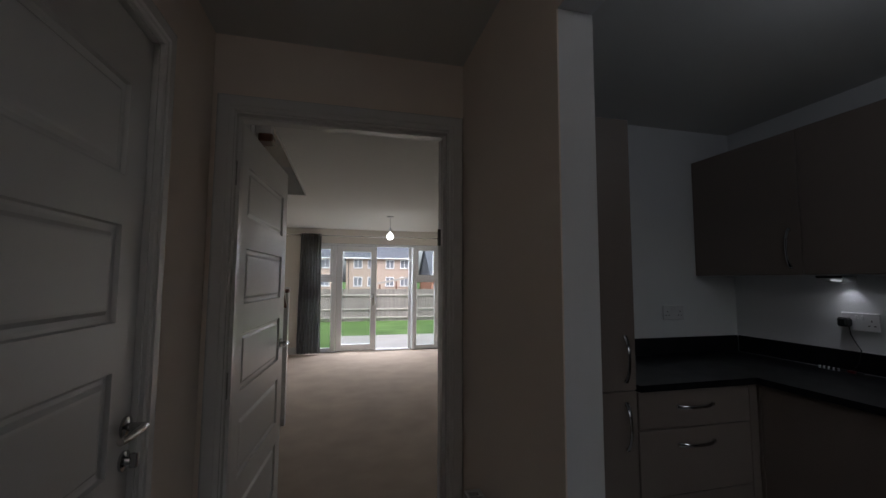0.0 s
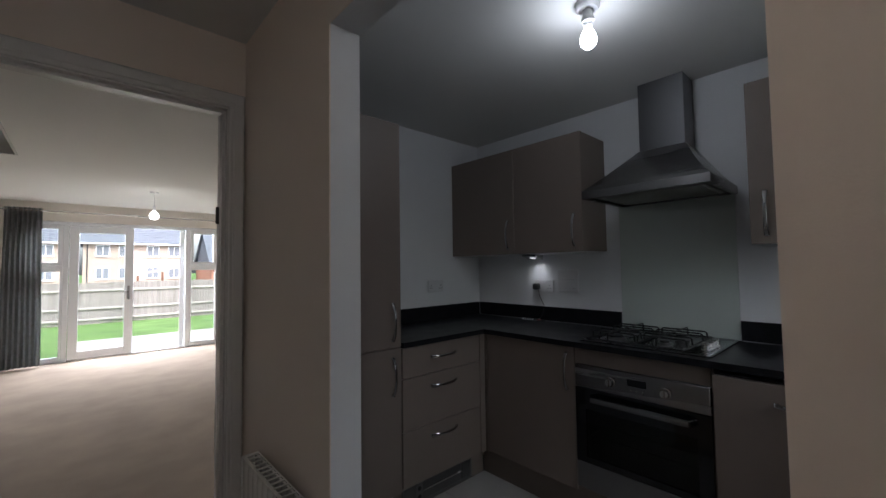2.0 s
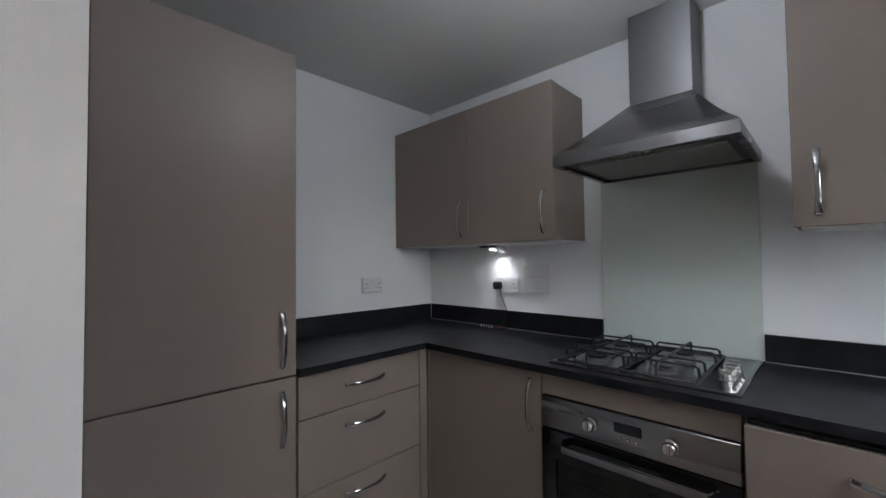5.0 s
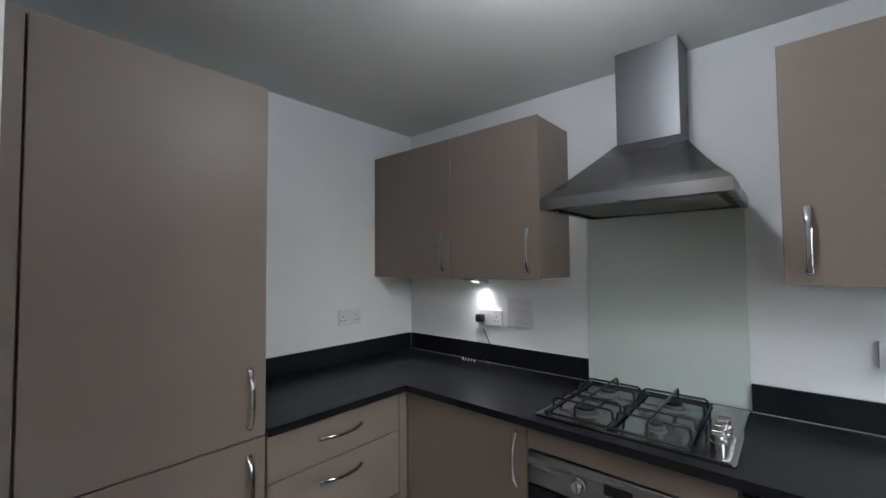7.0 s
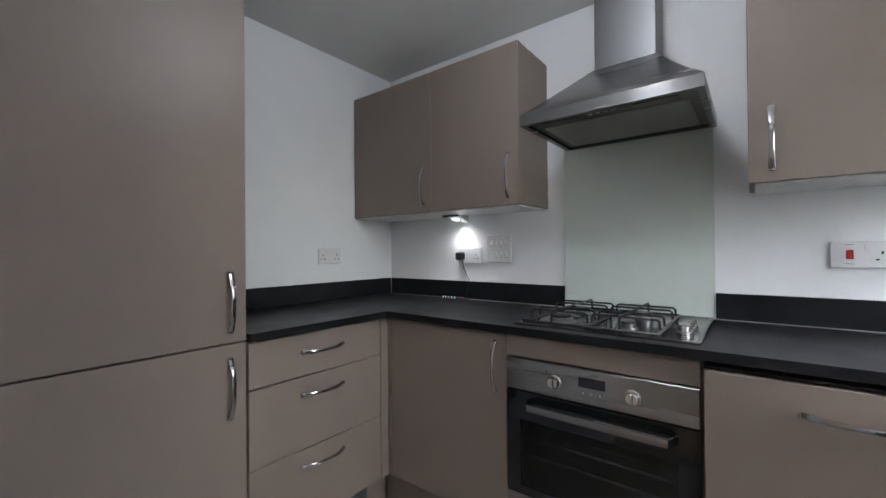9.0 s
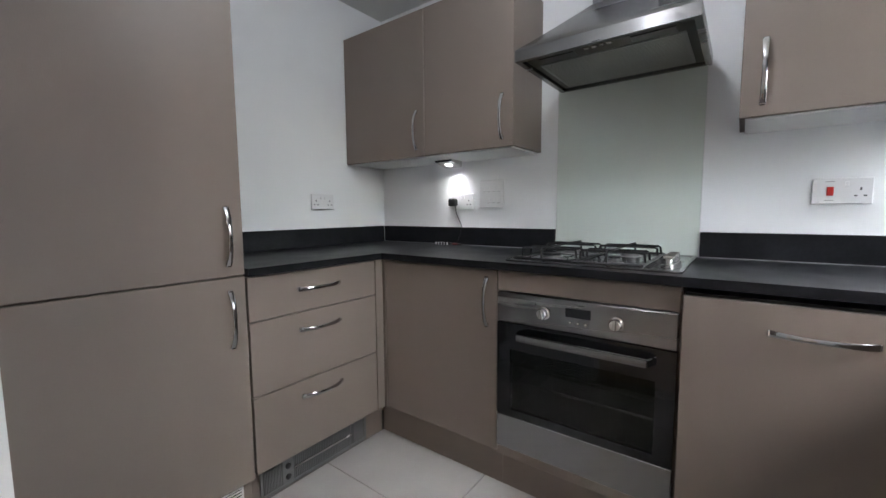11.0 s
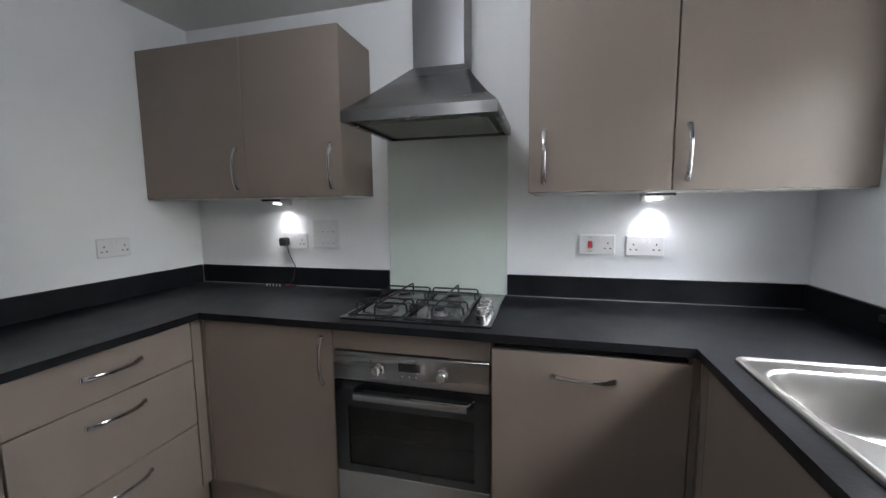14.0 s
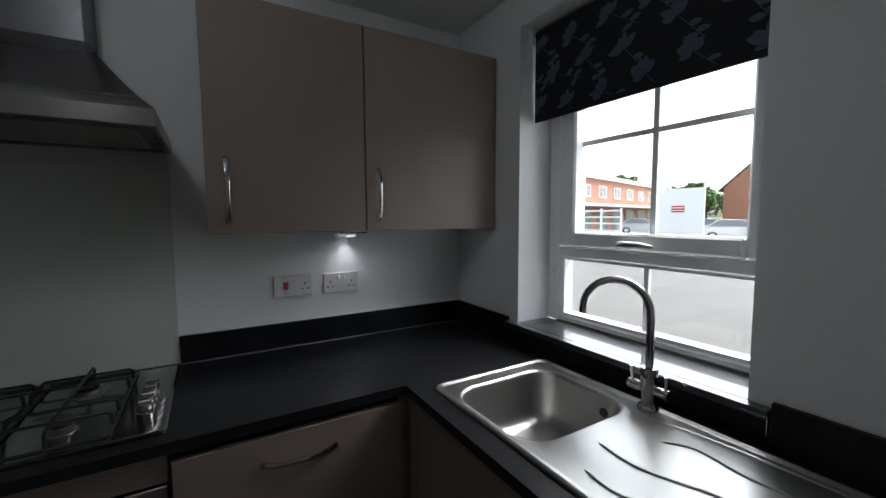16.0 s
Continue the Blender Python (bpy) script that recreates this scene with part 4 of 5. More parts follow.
# ---- hall and living room joinery ----
def panel_door(name, at, width, turn, label, lever_side=1, thumb=False):
    """A five-panel leaf hinged at `at`, closed along +x, opened by turn degrees; its hall face looks to -y when closed."""
    t = thing(name, at, label, "door")
    x0, y0 = at[0] + 0.002, at[1]
    x1, y1, z0, z1 = x0 + width, y0 + 0.035, 0.012, 1.978
    st = 0.095
    tops = [1.820, 1.475, 1.130, 0.790, 0.440]
    hts = [0.225, 0.230, 0.235, 0.240, 0.250]
    rows = [(x0, x0 + st, y0, y1, z0, z1), (x1 - st, x1, y0, y1, z0, z1)]
    prev = z1
    for tp, h in zip(tops, hts):
        rows.append((x0 + st, x1 - st, y0, y1, tp, prev))
        prev = tp - h
    rows.append((x0 + st, x1 - st, y0, y1, z0, prev))
    bm = boxes(*rows)
    bmesh.ops.remove_doubles(bm, verts=bm.verts[:], dist=1e-5)
    leaf = part("leaf", bm, GLOSS_WHITE, t, smooth=False)
    for tp, h in zip(tops, hts):
        a, b, c, d = x0 + st, x1 - st, tp - h, tp
        bm = bmesh.new()
        for s, yy in ((1, y0), (-1, y1)):
            def r(m, dy):
                return [(a + m, yy + s * dy, c + m), (b - m, yy + s * dy, c + m), (b - m, yy + s * dy, d - m), (a + m, yy + s * dy, d - m)]
            loft([r(0, 0.0005), r(0.003, 0.010), r(0.010, 0.012), r(0.020, 0.012), r(0.030, 0.004), r(0.036, 0.003)], False, True, bm)
        part("panel", bm, GLOSS_WHITE, leaf, smooth=False)
    hx = x1 - 0.060 if lever_side > 0 else x0 + 0.024
    sgn = -1 if lever_side > 0 else 1
    for s, yy in ((-1, y0), (1, y1)):
        h = lathe(bmesh.new(), [(0.026, 0.0), (0.026, s * 0.006), (0.020, s * 0.009), (0.010, s * 0.010), (0.009, s * 0.045)], (hx, yy, 0.985), "y", 20)
        tube(h, [(hx, yy + s * 0.043, 0.985), (hx + sgn * 0.03, yy + s * 0.047, 0.986), (hx + sgn * 0.085, yy + s * 0.047, 0.987), (hx + sgn * 0.115, yy + s * 0.045, 0.988)], [0.009, 0.0095, 0.009, 0.008], 12)
        part("handle", h, CHROME, t, "polished chrome lever handle")
        if thumb:
            h = lathe(bmesh.new(), [(0.024, 0.0), (0.024, s * 0.006), (0.012, s * 0.008), (0.010, s * 0.018)], (hx, yy, 0.905), "y", 20)
            box(h, hx - 0.005, hx + 0.005, min(yy + s * 0.015, yy + s * 0.032), max(yy + s * 0.015, yy + s * 0.032), 0.887, 0.923, bev=0.002)
            part("thumb_turn", h, CHROME, t, "chrome thumb turn")
    for z in (1.76, 0.955, 0.22) if lever_side > 0 else ():
        bm = tube(bmesh.new(), [(x0 - 0.004, y1 + 0.004, z - 0.038), (x0 - 0.004, y1 + 0.004, z + 0.038)], 0.006, 10)
        box(bm, x0 - 0.0015, x0 - 0.0002, y0 + 0.002, y1, z - 0.038, z + 0.038)
        part("hinge", bm, SATIN, t, "satin steel butt hinge")
    t.rotation_euler = (0, 0, radians(turn))
    return t


panel_door("living_room_door", (-0.226, 2.057, 0), 0.826, 85.7, "white five-panel door standing wide open into the living room")
panel_door("cupboard_door", (HX - 0.046, 1.5425, 0), 0.762, -90, "closed white five-panel door in the hall side wall", lever_side=-1, thumb=True)


def casing(name, bm, label):
    return struct(name, bm, GLOSS_WHITE, label)


# living room door lining, stops and moulded architraves
def mould(bm, run, prof):
    """A picture-frame moulding: prof gives (outward, proud) pairs; run maps them at its corners."""
    loops = [[run(k, o, p) for o, p in prof] for k in range(4)]
    rs = [ring(bm, l) for l in loops]
    for a, b in zip(rs, rs[1:]):
        bridge(bm, a, b)
    bm.faces.new(rs[0][::-1])
    bm.faces.new(rs[-1])


PROFILE = [(0.0, 0.0), (0.0, 0.010), (0.006, 0.014), (0.016, 0.014), (0.020, 0.018), (0.050, 0.018), (0.056, 0.016), (0.062, 0.008), (0.065, 0.0)]
a0, a1 = -0.232, 0.604
casing("door_frame_1", boxes((-0.262, a0, HY - 0.002, HY + 0.112, 0, 2.013), (a1, 0.633, HY - 0.002, HY + 0.112, 0, 2.013), (a0, a1, HY - 0.002, HY + 0.112, 1.985, 2.013),
                             (a0, a0 + 0.012, HY + 0.03, HY + 0.068, 0, 1.985), (a1 - 0.012, a1, HY + 0.03, HY + 0.068, 0, 1.985), (a0 + 0.012, a1 - 0.012, HY + 0.03, HY + 0.068, 1.973, 1.985)), "white painted door lining")
bm = bmesh.new()
mould(bm, lambda k, o, p: ((a0 - 0.006 - o, a0 - 0.006 - o, a1 + 0.004 + o, a1 + 0.004 + o)[k], HY - 0.002 - p, (0.0, 1.991 + o, 1.991 + o, 0.0)[k]), PROFILE)
casing("architrave_1", bm, "white moulded architrave round the living room door")
bm = bmesh.new()
mould(bm, lambda k, o, p: ((a0 - 0.006 - o, a0 - 0.006 - o, a1 + 0.004 + o, a1 + 0.004 + o)[k], HY + 0.112 + p, (0.0, 1.991 + o, 1.991 + o, 0.0)[k]), PROFILE)
casing("architrave_2", bm, "white moulded architrave on the living room side")
# cupboard door lining and architrave, on the hall's west wall
b0, b1 = 0.777, 1.545
casing("door_frame_2", boxes((HX - 0.105, HX + 0.002, 0.755, b0, 0, 2.013), (HX - 0.105, HX + 0.002, b1, 1.567, 0, 2.013), (HX - 0.105, HX + 0.002, b0, b1, 1.985, 2.013)), "white painted cupboard door lining")
bm = bmesh.new()
mould(bm, lambda k, o, p: (HX + 0.002 + p, (b0 - 0.006 - o, b0 - 0.006 - o, b1 + 0.006 + o, b1 + 0.006 + o)[k], (0.0, 1.991 + o, 1.991 + o, 0.0)[k]), PROFILE)
casing("architrave_3", bm, "white moulded architrave round the cupboard door")
one("door_keep", boxes((0.586, 0.6035, 2.082, 2.092, 1.50, 1.575), bev=0.003), DARK_GREY, (0.56, 2.035, 1.5), "small dark metal keep on the door lining", "door fitting")

SK = 0.0145


def skirting(name, rows):
    bm = boxes(*[(x0, x1, y0, y1, 0.0, 0.115) for x0, x1, y0, y1 in rows], bev=0.003)
    return struct(name, bm, GLOSS_WHITE, "white painted skirting board", True)


skirting("baseboard_hall", [(HX + 0.0005, HX + SK, YS, 0.700), (HX + 0.0005, HX + SK, 1.625, HY - 0.001), (XO - SK, XO - 0.0005, YS, OY0), (XO - SK, XO - 0.0005, OY1, HY - 0.021)])
skirting("baseboard_living", [(LX + 0.0005, LX + SK, 4.5, LY), (LX + SK, -0.48, LY - SK, LY - 0.0005), (2.01, XE - 0.03, LY - SK, LY - 0.0005), (XE - 0.006 - SK, XE - 0.0065, YN + 0.12, LY - 0.02), (0.78, XE - 0.03, YN + 0.1005, YN + 0.1 + SK)])
struct("threshold", boxes((XO - 0.01, XI + 0.002, OY0 + 0.001, OY1 - 0.001, -0.004, 0.003)), SATIN, "metal threshold strip between carpet and tiles")


def build_radiator():
    t = thing("radiator", (0.625, 1.49, 0.14), "white panel radiator on the hall wall beside the opening", "radiator")
    y0, y1, z0, z1 = 1.255, 1.725, 0.145, 0.618
    bm = bmesh.new()
    n = 9
    w = (y1 - y0 - 0.04) / n
    loops = [[], []]
    prof = []
    for k in range(n):
        a = y0 + 0.02 + k * w
        prof += [(a, 0.0), (a + w * 0.18, 0.006), (a + w * 0.82, 0.006), (a + w * 0.98, 0.0)]
    prof = [(y0, 0.0)] + prof + [(y1, 0.0)]
    for xx, s in ((0.603, -1), (0.645, -1)):
        f = [[bm.verts.new((xx + s * d, y, z)) for y, d in prof] for z in (z0 + 0.02, z1 - 0.02)]
        top = [bm.verts.new((xx, y, z1)) for y, d in prof]
        bot = [bm.verts.new((xx, y, z0)) for y, d in prof]
        bk = [[bm.verts.new((xx + 0.010, y, z)) for y, d in prof] for z in (z0, z1)]
        for k in range(len(prof) - 1):
            for a, b in ((f[0], f[1]), (f[1], top), (bot, f[0]), (top, bk[1]), (bk[1], bk[0]), (bk[0], bot)):
                bm.faces.new((a[k], a[k + 1], b[k + 1], b[k]))
        for e in (0, -1):
            bm.faces.new((bot[e], f[0][e], f[1][e], top[e], bk[1][e], bk[0][e]))
    part("panel", bm, GLOSS_WHITE, t)
    part("side_cover", boxes((0.599, 0.657, y0 - 0.006, y0, z0, z1 + 0.004), bev=0.002), GLOSS_WHITE, t)
    part("side_cover", boxes((0.599, 0.657, y1, y1 + 0.006, z0, z1 + 0.004), bev=0.002), GLOSS_WHITE, t)
    bm = bmesh.new()
    for k in range(15):
        y = y0 + 0.01 + k * 0.032
        box(bm, 0.605, 0.652, y, y + 0.008, z1 + 0.001, z1 + 0.004)
    box(bm, 0.599, 0.605, y0, y1, z1, z1 + 0.004)
    box(bm, 0.652, 0.657, y0, y1, z1, z1 + 0.004)
    part("top_grille", bm, GLOSS_WHITE, t)
    part("bleed_plug", lathe(bmesh.new(), [(0.011, 0), (0.011, -0.018), (0.007, -0.024)], (0.628, y0 - 0.006, z1 - 0.03), "y", 16), WHITE_PLASTIC, t)
    part("valve", lathe(bmesh.new(), [(0.010, 0), (0.010, 0.03), (0.017, 0.035), (0.018, 0.075), (0.013, 0.083)], (0.628, y0 - 0.035, z0 + 0.01), "z", 18), WHITE_PLASTIC, t, "white thermostatic valve head")
    part("pipe", tube(bmesh.new(), [(0.628, y0 - 0.035, 0.0), (0.628, y0 - 0.035, z0 + 0.012)], 0.0075, 10), CHROME, t)
    part("bracket", boxes((0.655, XO - 0.0005, 1.40, 1.42, 0.2, 0.56)), SATIN, t)


build_radiator()


# ---- garden doors and side lights ----
def glazed(name, parent, x0, x1, y0, y1, z0, z1, st, rb, rt):
    f = part(name, boxes((x0, x0 + st, y0, y1, z0, z1), (x1 - st, x1, y0, y1, z0, z1), (x0 + st, x1 - st, y0, y1, z0, z0 + rb), (x0 + st, x1 - st, y0, y1, z1 - rt, z1), bev=0.005), UPVC, parent)
    p = part("pane", boxes((x0 + st - 0.004, x1 - st + 0.004, (y0 + y1) / 2 - 0.004, (y0 + y1) / 2 + 0.004, z0 + rb - 0.004, z1 - rt + 0.004)), GLASS, f)
    p.visible_shadow = False
    return f


gd = struct("garden_door_frame", boxes((-0.469, -0.42, 8.10, 8.17, 0.0, 2.029), (-0.035, 0.025, 8.10, 8.17, 0.0, 1.985), (1.475, 1.535, 8.10, 8.17, 0.0, 1.985), (1.95, 1.999, 8.10, 8.17, 0.0, 2.029),
                                     (-0.42, 1.95, 8.10, 8.17, 1.985, 2.029), (-0.42, -0.035, 8.10, 8.17, 0.0, 0.05), (1.535, 1.95, 8.10, 8.17, 0.0, 0.05), (-0.42, -0.035, 8.10, 8.17, 1.335, 1.385), (1.535, 1.95, 8.10, 8.17, 1.335, 1.385), bev=0.004), UPVC,
             "white upvc frame with side lights round double garden doors", True)
for x0, x1 in ((-0.42, -0.035), (1.535, 1.95)):
    glazed("top_sash", gd, x0 + 0.002, x1 - 0.002, 8.092, 8.16, 1.387, 1.983, 0.055, 0.055, 0.055)
    glazed("lower_light", gd, x0 + 0.002, x1 - 0.002, 8.108, 8.15, 0.052, 1.333, 0.028, 0.03, 0.028)
struct("door_threshold", boxes((0.025, 1.475, 8.085, 8.18, 0.0, 0.018)), SATIN, "aluminium threshold of the garden doors")
lf = thing("garden_door", (0.03, 8.13, 0.02), "closed white upvc glazed garden door leaf with a lever handle", "door", "double garden doors")
glazed("frame", lf, 0.030, 0.775, 8.098, 8.165, 0.022, 1.982, 0.108, 0.115, 0.100)
bm = boxes((0.705, 0.735, 8.088, 8.0975, 0.86, 1.07), bev=0.003)
tube(bm, [(0.72, 8.088, 0.99), (0.72, 8.062, 0.99), (0.66, 8.056, 0.99), (0.60, 8.058, 0.99)], [0.009, 0.009, 0.008, 0.007], 10)
part("handle", bm, SATIN, lf, "satin lever handle on a long plate")
rl = thing("garden_door", (1.47, 8.165, 0.02), "white upvc glazed garden door leaf standing open outwards", "door", "double garden doors")
glazed("frame", rl, 1.470, 2.140, 8.165, 8.232, 0.022, 1.982, 0.108, 0.115, 0.100)
rl.rotation_euler = (0, 0, radians(80))
struct("reveal_trim", boxes((-0.47, 2.0, 8.052, 8.10, 2.0295, 2.0299)), GLOSS_WHITE, "thin white head trim above the garden doors")


def build_curtain():
    t = thing("curtain", (-0.49, 7.93, 2.2), "full-length grey eyelet curtain drawn to one side of the garden doors", "curtain")
    bm = bmesh.new()
    nx, nz = 90, 14
    rows = []
    for j in range(nz + 1):
        z = 2.19 - 2.165 * j / nz
        flare = 1 + 0.12 * (j / nz)
        row = []
        for i in range(nx + 1):
            u = i / nx
            x = -0.43 + (u - 0.5) * 0.36 * flare
            y = 7.935 + 0.038 * math.sin(u * 2 * math.pi * 7.5 + 0.5 * math.sin(j * 0.4)) + 0.008 * math.sin(u * 31 + j * 0.7)
            row.append(bm.verts.new((x, y, z)))
        rows.append(row)
    for a, b in zip(rows, rows[1:]):
        for i in range(nx):
            bm.faces.new((a[i], a[i + 1], b[i + 1], b[i]))
    bmesh.ops.solidify(bm, geom=bm.faces[:], thickness=0.003)
    part("drape", bm, CURTAIN, t)
    for k in range(8):
        x = -0.62 + k * 0.048
        bm = bmesh.new()
        tube(bm, [(x, 7.94 + 0.024 * math.cos(a), 2.155 + 0.024 * math.sin(a)) for a in [2 * math.pi * q / 12 for q in range(13)]], 0.004, 6)
        part("eyelet", bm, SATIN, t, "satin metal eyelet ring")
    r = thing("curtain_pole", (0.9, 7.94, 2.155), "slim satin metal curtain pole with end knobs", "curtain pole")
    part("rod", tube(bmesh.new(), [(-0.82, 7.94, 2.155), (2.42, 7.94, 2.155)], 0.010, 12), SATIN, r)
    for x, s in ((-0.82, -1), (2.42, 1)):
        part("finial", lathe(bmesh.new(), [(0.010, 0), (0.016, s * 0.01), (0.024, s * 0.028), (0.022, s * 0.045), (0.008, s * 0.055)], (x, 7.94, 2.155), "x", 16), SATIN, r)
    for x in (-0.76, 0.8, 2.36):
        bm = tube(bmesh.new(), [(x, 7.95, 2.155), (x, 8.045, 2.155)], 0.006, 8)
        part("bracket", bm, SATIN, r)


build_curtain()


def build_pendant():
    x, y = 0.826, 6.27
    t = thing("pendant_light", (x, y, CEIL), "bare lit bulb hanging on a flex from a white ceiling rose", "light")
    part("rose", lathe(bmesh.new(), [(0.048, -0.0005), (0.046, -0.018), (0.02, -0.026), (0.006, -0.03)], (x, y, CEIL), "z", 24), WHITE_PLASTIC, t)
    part("flex", tube(bmesh.new(), [(x, y, CEIL - 0.028), (x, y, CEIL - 0.18)], 0.003, 6), WHITE_PLASTIC, t)
    part("lampholder", lathe(bmesh.new(), [(0.008, -0.175), (0.018, -0.185), (0.019, -0.235), (0.016, -0.24)], (x, y, CEIL), "z", 18), WHITE_PLASTIC, t)
    b = part("bulb", lathe(bmesh.new(), [(0.013, -0.24), (0.022, -0.255), (0.045, -0.28), (0.052, -0.305), (0.045, -0.332), (0.025, -0.348), (0.006, -0.352)], (x, y, CEIL), "z", 24), PENDANT_GLOW, t, "glowing warm-white bulb")
    b.visible_shadow = False
    lamp("pendant_lamp", "POINT", (x, y, CEIL - 0.30), PENDANT_POWER, (1.0, 0.93, 0.82), 0.05)


build_pendant()

def build_added_hall_light():
    # Unseen fitting, added and placed to warm the hall walls.
    x, y = -0.22, -0.40
    t = thing("added_hall_light", (x, y, CEIL), "unseen warm bulb in a lampholder, added to light the hall walls", "light")
    part("rose", lathe(bmesh.new(), [(0.045, -0.0005), (0.044, -0.018), (0.036, -0.028), (0.022, -0.030)], (x, y, CEIL), "z", 24), WHITE_PLASTIC, t)
    b = part("bulb", lathe(bmesh.new(), [(0.013, -0.030), (0.016, -0.054), (0.026, -0.072), (0.031, -0.092), (0.028, -0.110), (0.018, -0.122), (0.006, -0.126)], (x, y, CEIL), "z", 24), PENDANT_GLOW, t, "unseen glowing warm bulb, added")
    b.visible_shadow = False
    lamp("hall_fill_lamp", "POINT", (x, y, CEIL - 0.09), HALL_POWER, (1.0, 0.88, 0.75), 0.03)


build_added_hall_light()

# ---- stairs beside the living room's west wall ----
st = thing("staircase", (-0.8, 3.2, 0), "carpeted closed staircase with a white string and newel and dark handrail", "staircase")
SX0, SX1, SY, GO, RI = LX + 0.002, -0.400, 4.34, 0.222, 0.192
for k in range(11):
    y1 = SY - k * GO
    part("step", boxes((SX0, SX1, y1 - GO, y1, k * RI if k else 0.0, (k + 1) * RI)), CARPET, st)
bm = bmesh.new()
prof = [(SY + 0.02, 0.0), (SY + 0.02, 0.26), (SY - 10.6 * GO, 10.6 * RI + 0.30), (SY - 10.6 * GO, 0.0)]
a, b = [bm.verts.new((SX1 + 0.001, y, z)) for y, z in prof], [bm.verts.new((SX1 + 0.036, y, z)) for y, z in prof]
bridge(bm, a, b)
bm.faces.new(a)
bm.faces.new(b[::-1])
part("string_panel", bm, GLOSS_WHITE, st, "white closed string and under-stair panelling", smooth=False)
part("newel_post", boxes((-0.415, -0.330, 4.361, 4.446, 0.0, 1.22), bev=0.004), GLOSS_WHITE, st)
part("newel_cap", boxes((-0.422, -0.323, 4.354, 4.453, 1.2201, 1.255), bev=0.012), OAK, st, "dark stained newel cap")
SL = RI / GO
part("handrail", loft([[(x, y, z + dz) for x, dz in ((-0.400, 0.0), (-0.345, 0.0), (-0.340, 0.03), (-0.355, 0.05), (-0.390, 0.05), (-0.405, 0.03))] for y, z in ((4.361, 1.08), (2.3, 1.08 + 2.06 * SL))]), OAK, st, "dark stained handrail")
for k in range(16):
    y = 4.24 - k * 0.115
    zb = 0.26 + (SY - y) * SL - 0.01
    part("spindle", boxes((-0.389, -0.357, y, y + 0.032, zb, 1.10 + (4.361 - y - 0.03) * SL)), GLOSS_WHITE, st)
nd = thing("landing_newel", (-0.33, 2.95, 2.3), "white drop newel with a dark stained foot at the stairwell edge", "newel")
part("post", boxes((-0.375, -0.271, 2.90, 2.99, 2.235, 2.75), bev=0.003), GLOSS_WHITE, nd)
part("foot", boxes((-0.345, -0.262, 2.89, 3.00, 2.185, 2.2349), bev=0.008), OAK, nd, "dark stained wooden foot")
struct("trim_stairwell", boxes((-0.270, -0.255, 3.00, 4.98, CEIL - 0.008, CEIL + 0.002), (LX, -0.255, 4.98, 4.995, CEIL - 0.008, CEIL + 0.002)), GLOSS_WHITE, "white bead round the stairwell opening")

# ---- outdoors: ground as one sheet ----


def gz(y):
    if y < 0:
        return -0.30
    if y < 11:
        return -0.14
    return -0.14 - 0.71 * min(1.0, (y - 11) / 11) - (0.45 * min(1.0, max(0, y - 22) / 8))


bm = bmesh.new()
xs = [-400, -60, -20, -8, -2, 4, 10, 25, 60, 400]
ys = [-400, -120, -60, -30, -12, -6, -3, -0.87, 3, 8.3, 11, 14, 17, 20, 22, 30, 60, 120, 400]
vs = [[bm.verts.new((x, y, gz(y))) for x in xs] for y in ys]
for r0, r1 in zip(vs, vs[1:]):
    for k in range(len(xs) - 1):
        bm.faces.new((r0[k], r0[k + 1], r1[k + 1], r1[k]))
struct("ground", bm, GRASS, "mown lawn and verges reaching the horizon")
pat = struct("patio", boxes((0.05, 6.0, 8.351, 11.0, -0.20, -0.10)), PAVING, "pale paved patio outside the garden doors")
struct("courtyard", boxes((-60, 60, 24.0, 70, -1.60, -1.27)), ASPHALT, "grey parking court behind the garden fence")
struct("road", boxes((-60, 90, -14.0, -4.2, -0.45, -0.285)), ASPHALT, "pale worn asphalt road")
struct("pavement", boxes((-60, 90, -3.95, -1.9, -0.45, -0.18), (-60, 90, -16.2, -14.25, -0.45, -0.18)), PAVING, "pale concrete pavements")
struct("kerb", boxes((-60, 90, -4.199, -3.951, -0.45, -0.17), (-60, 90, -14.249, -14.001, -0.45, -0.17)), PAVING, "concrete kerbs")
struct("car_park", boxes((-40, 70, -58.0, -16.21, -0.45, -0.24)), ASPHALT, "grey car park surface")


def build_fence():
    rnd = random.Random(7)
    t = thing("garden_fence", (2, 22, -0.85), "weathered grey timber close-board fence with pale arris rails and posts", "fence")
    base, top, y = -0.85, 0.85, 22.0
    shared = {}
    for k in range(13):
        x = -9.2 + k * 1.83
        part("post", boxes((x - 0.05, x + 0.05, y - 0.10, y - 0.0, base - 0.2, top + 0.03), bev=0.006), FENCE_RAIL, t)
        if k == 12:
            break
        for z in (0.52, -0.22, -0.66):
            part("rail", boxes((x + 0.051, x + 1.779, y - 0.06, y - 0.001, z - 0.04, z + 0.04), bev=0.01), FENCE_RAIL, t, "pale arris rail")
        for q in range(16):
            x0 = x + 0.052 + q * 0.108
            dz = rnd.uniform(-0.012, 0.012)
            part("slat", boxes((x0, x0 + 0.104, y + 0.0 + 0.006 * (q % 2), y + 0.014 + 0.006 * (q % 2), base - 0.05, top + dz)), FENCE_WOOD, t)


build_fence()


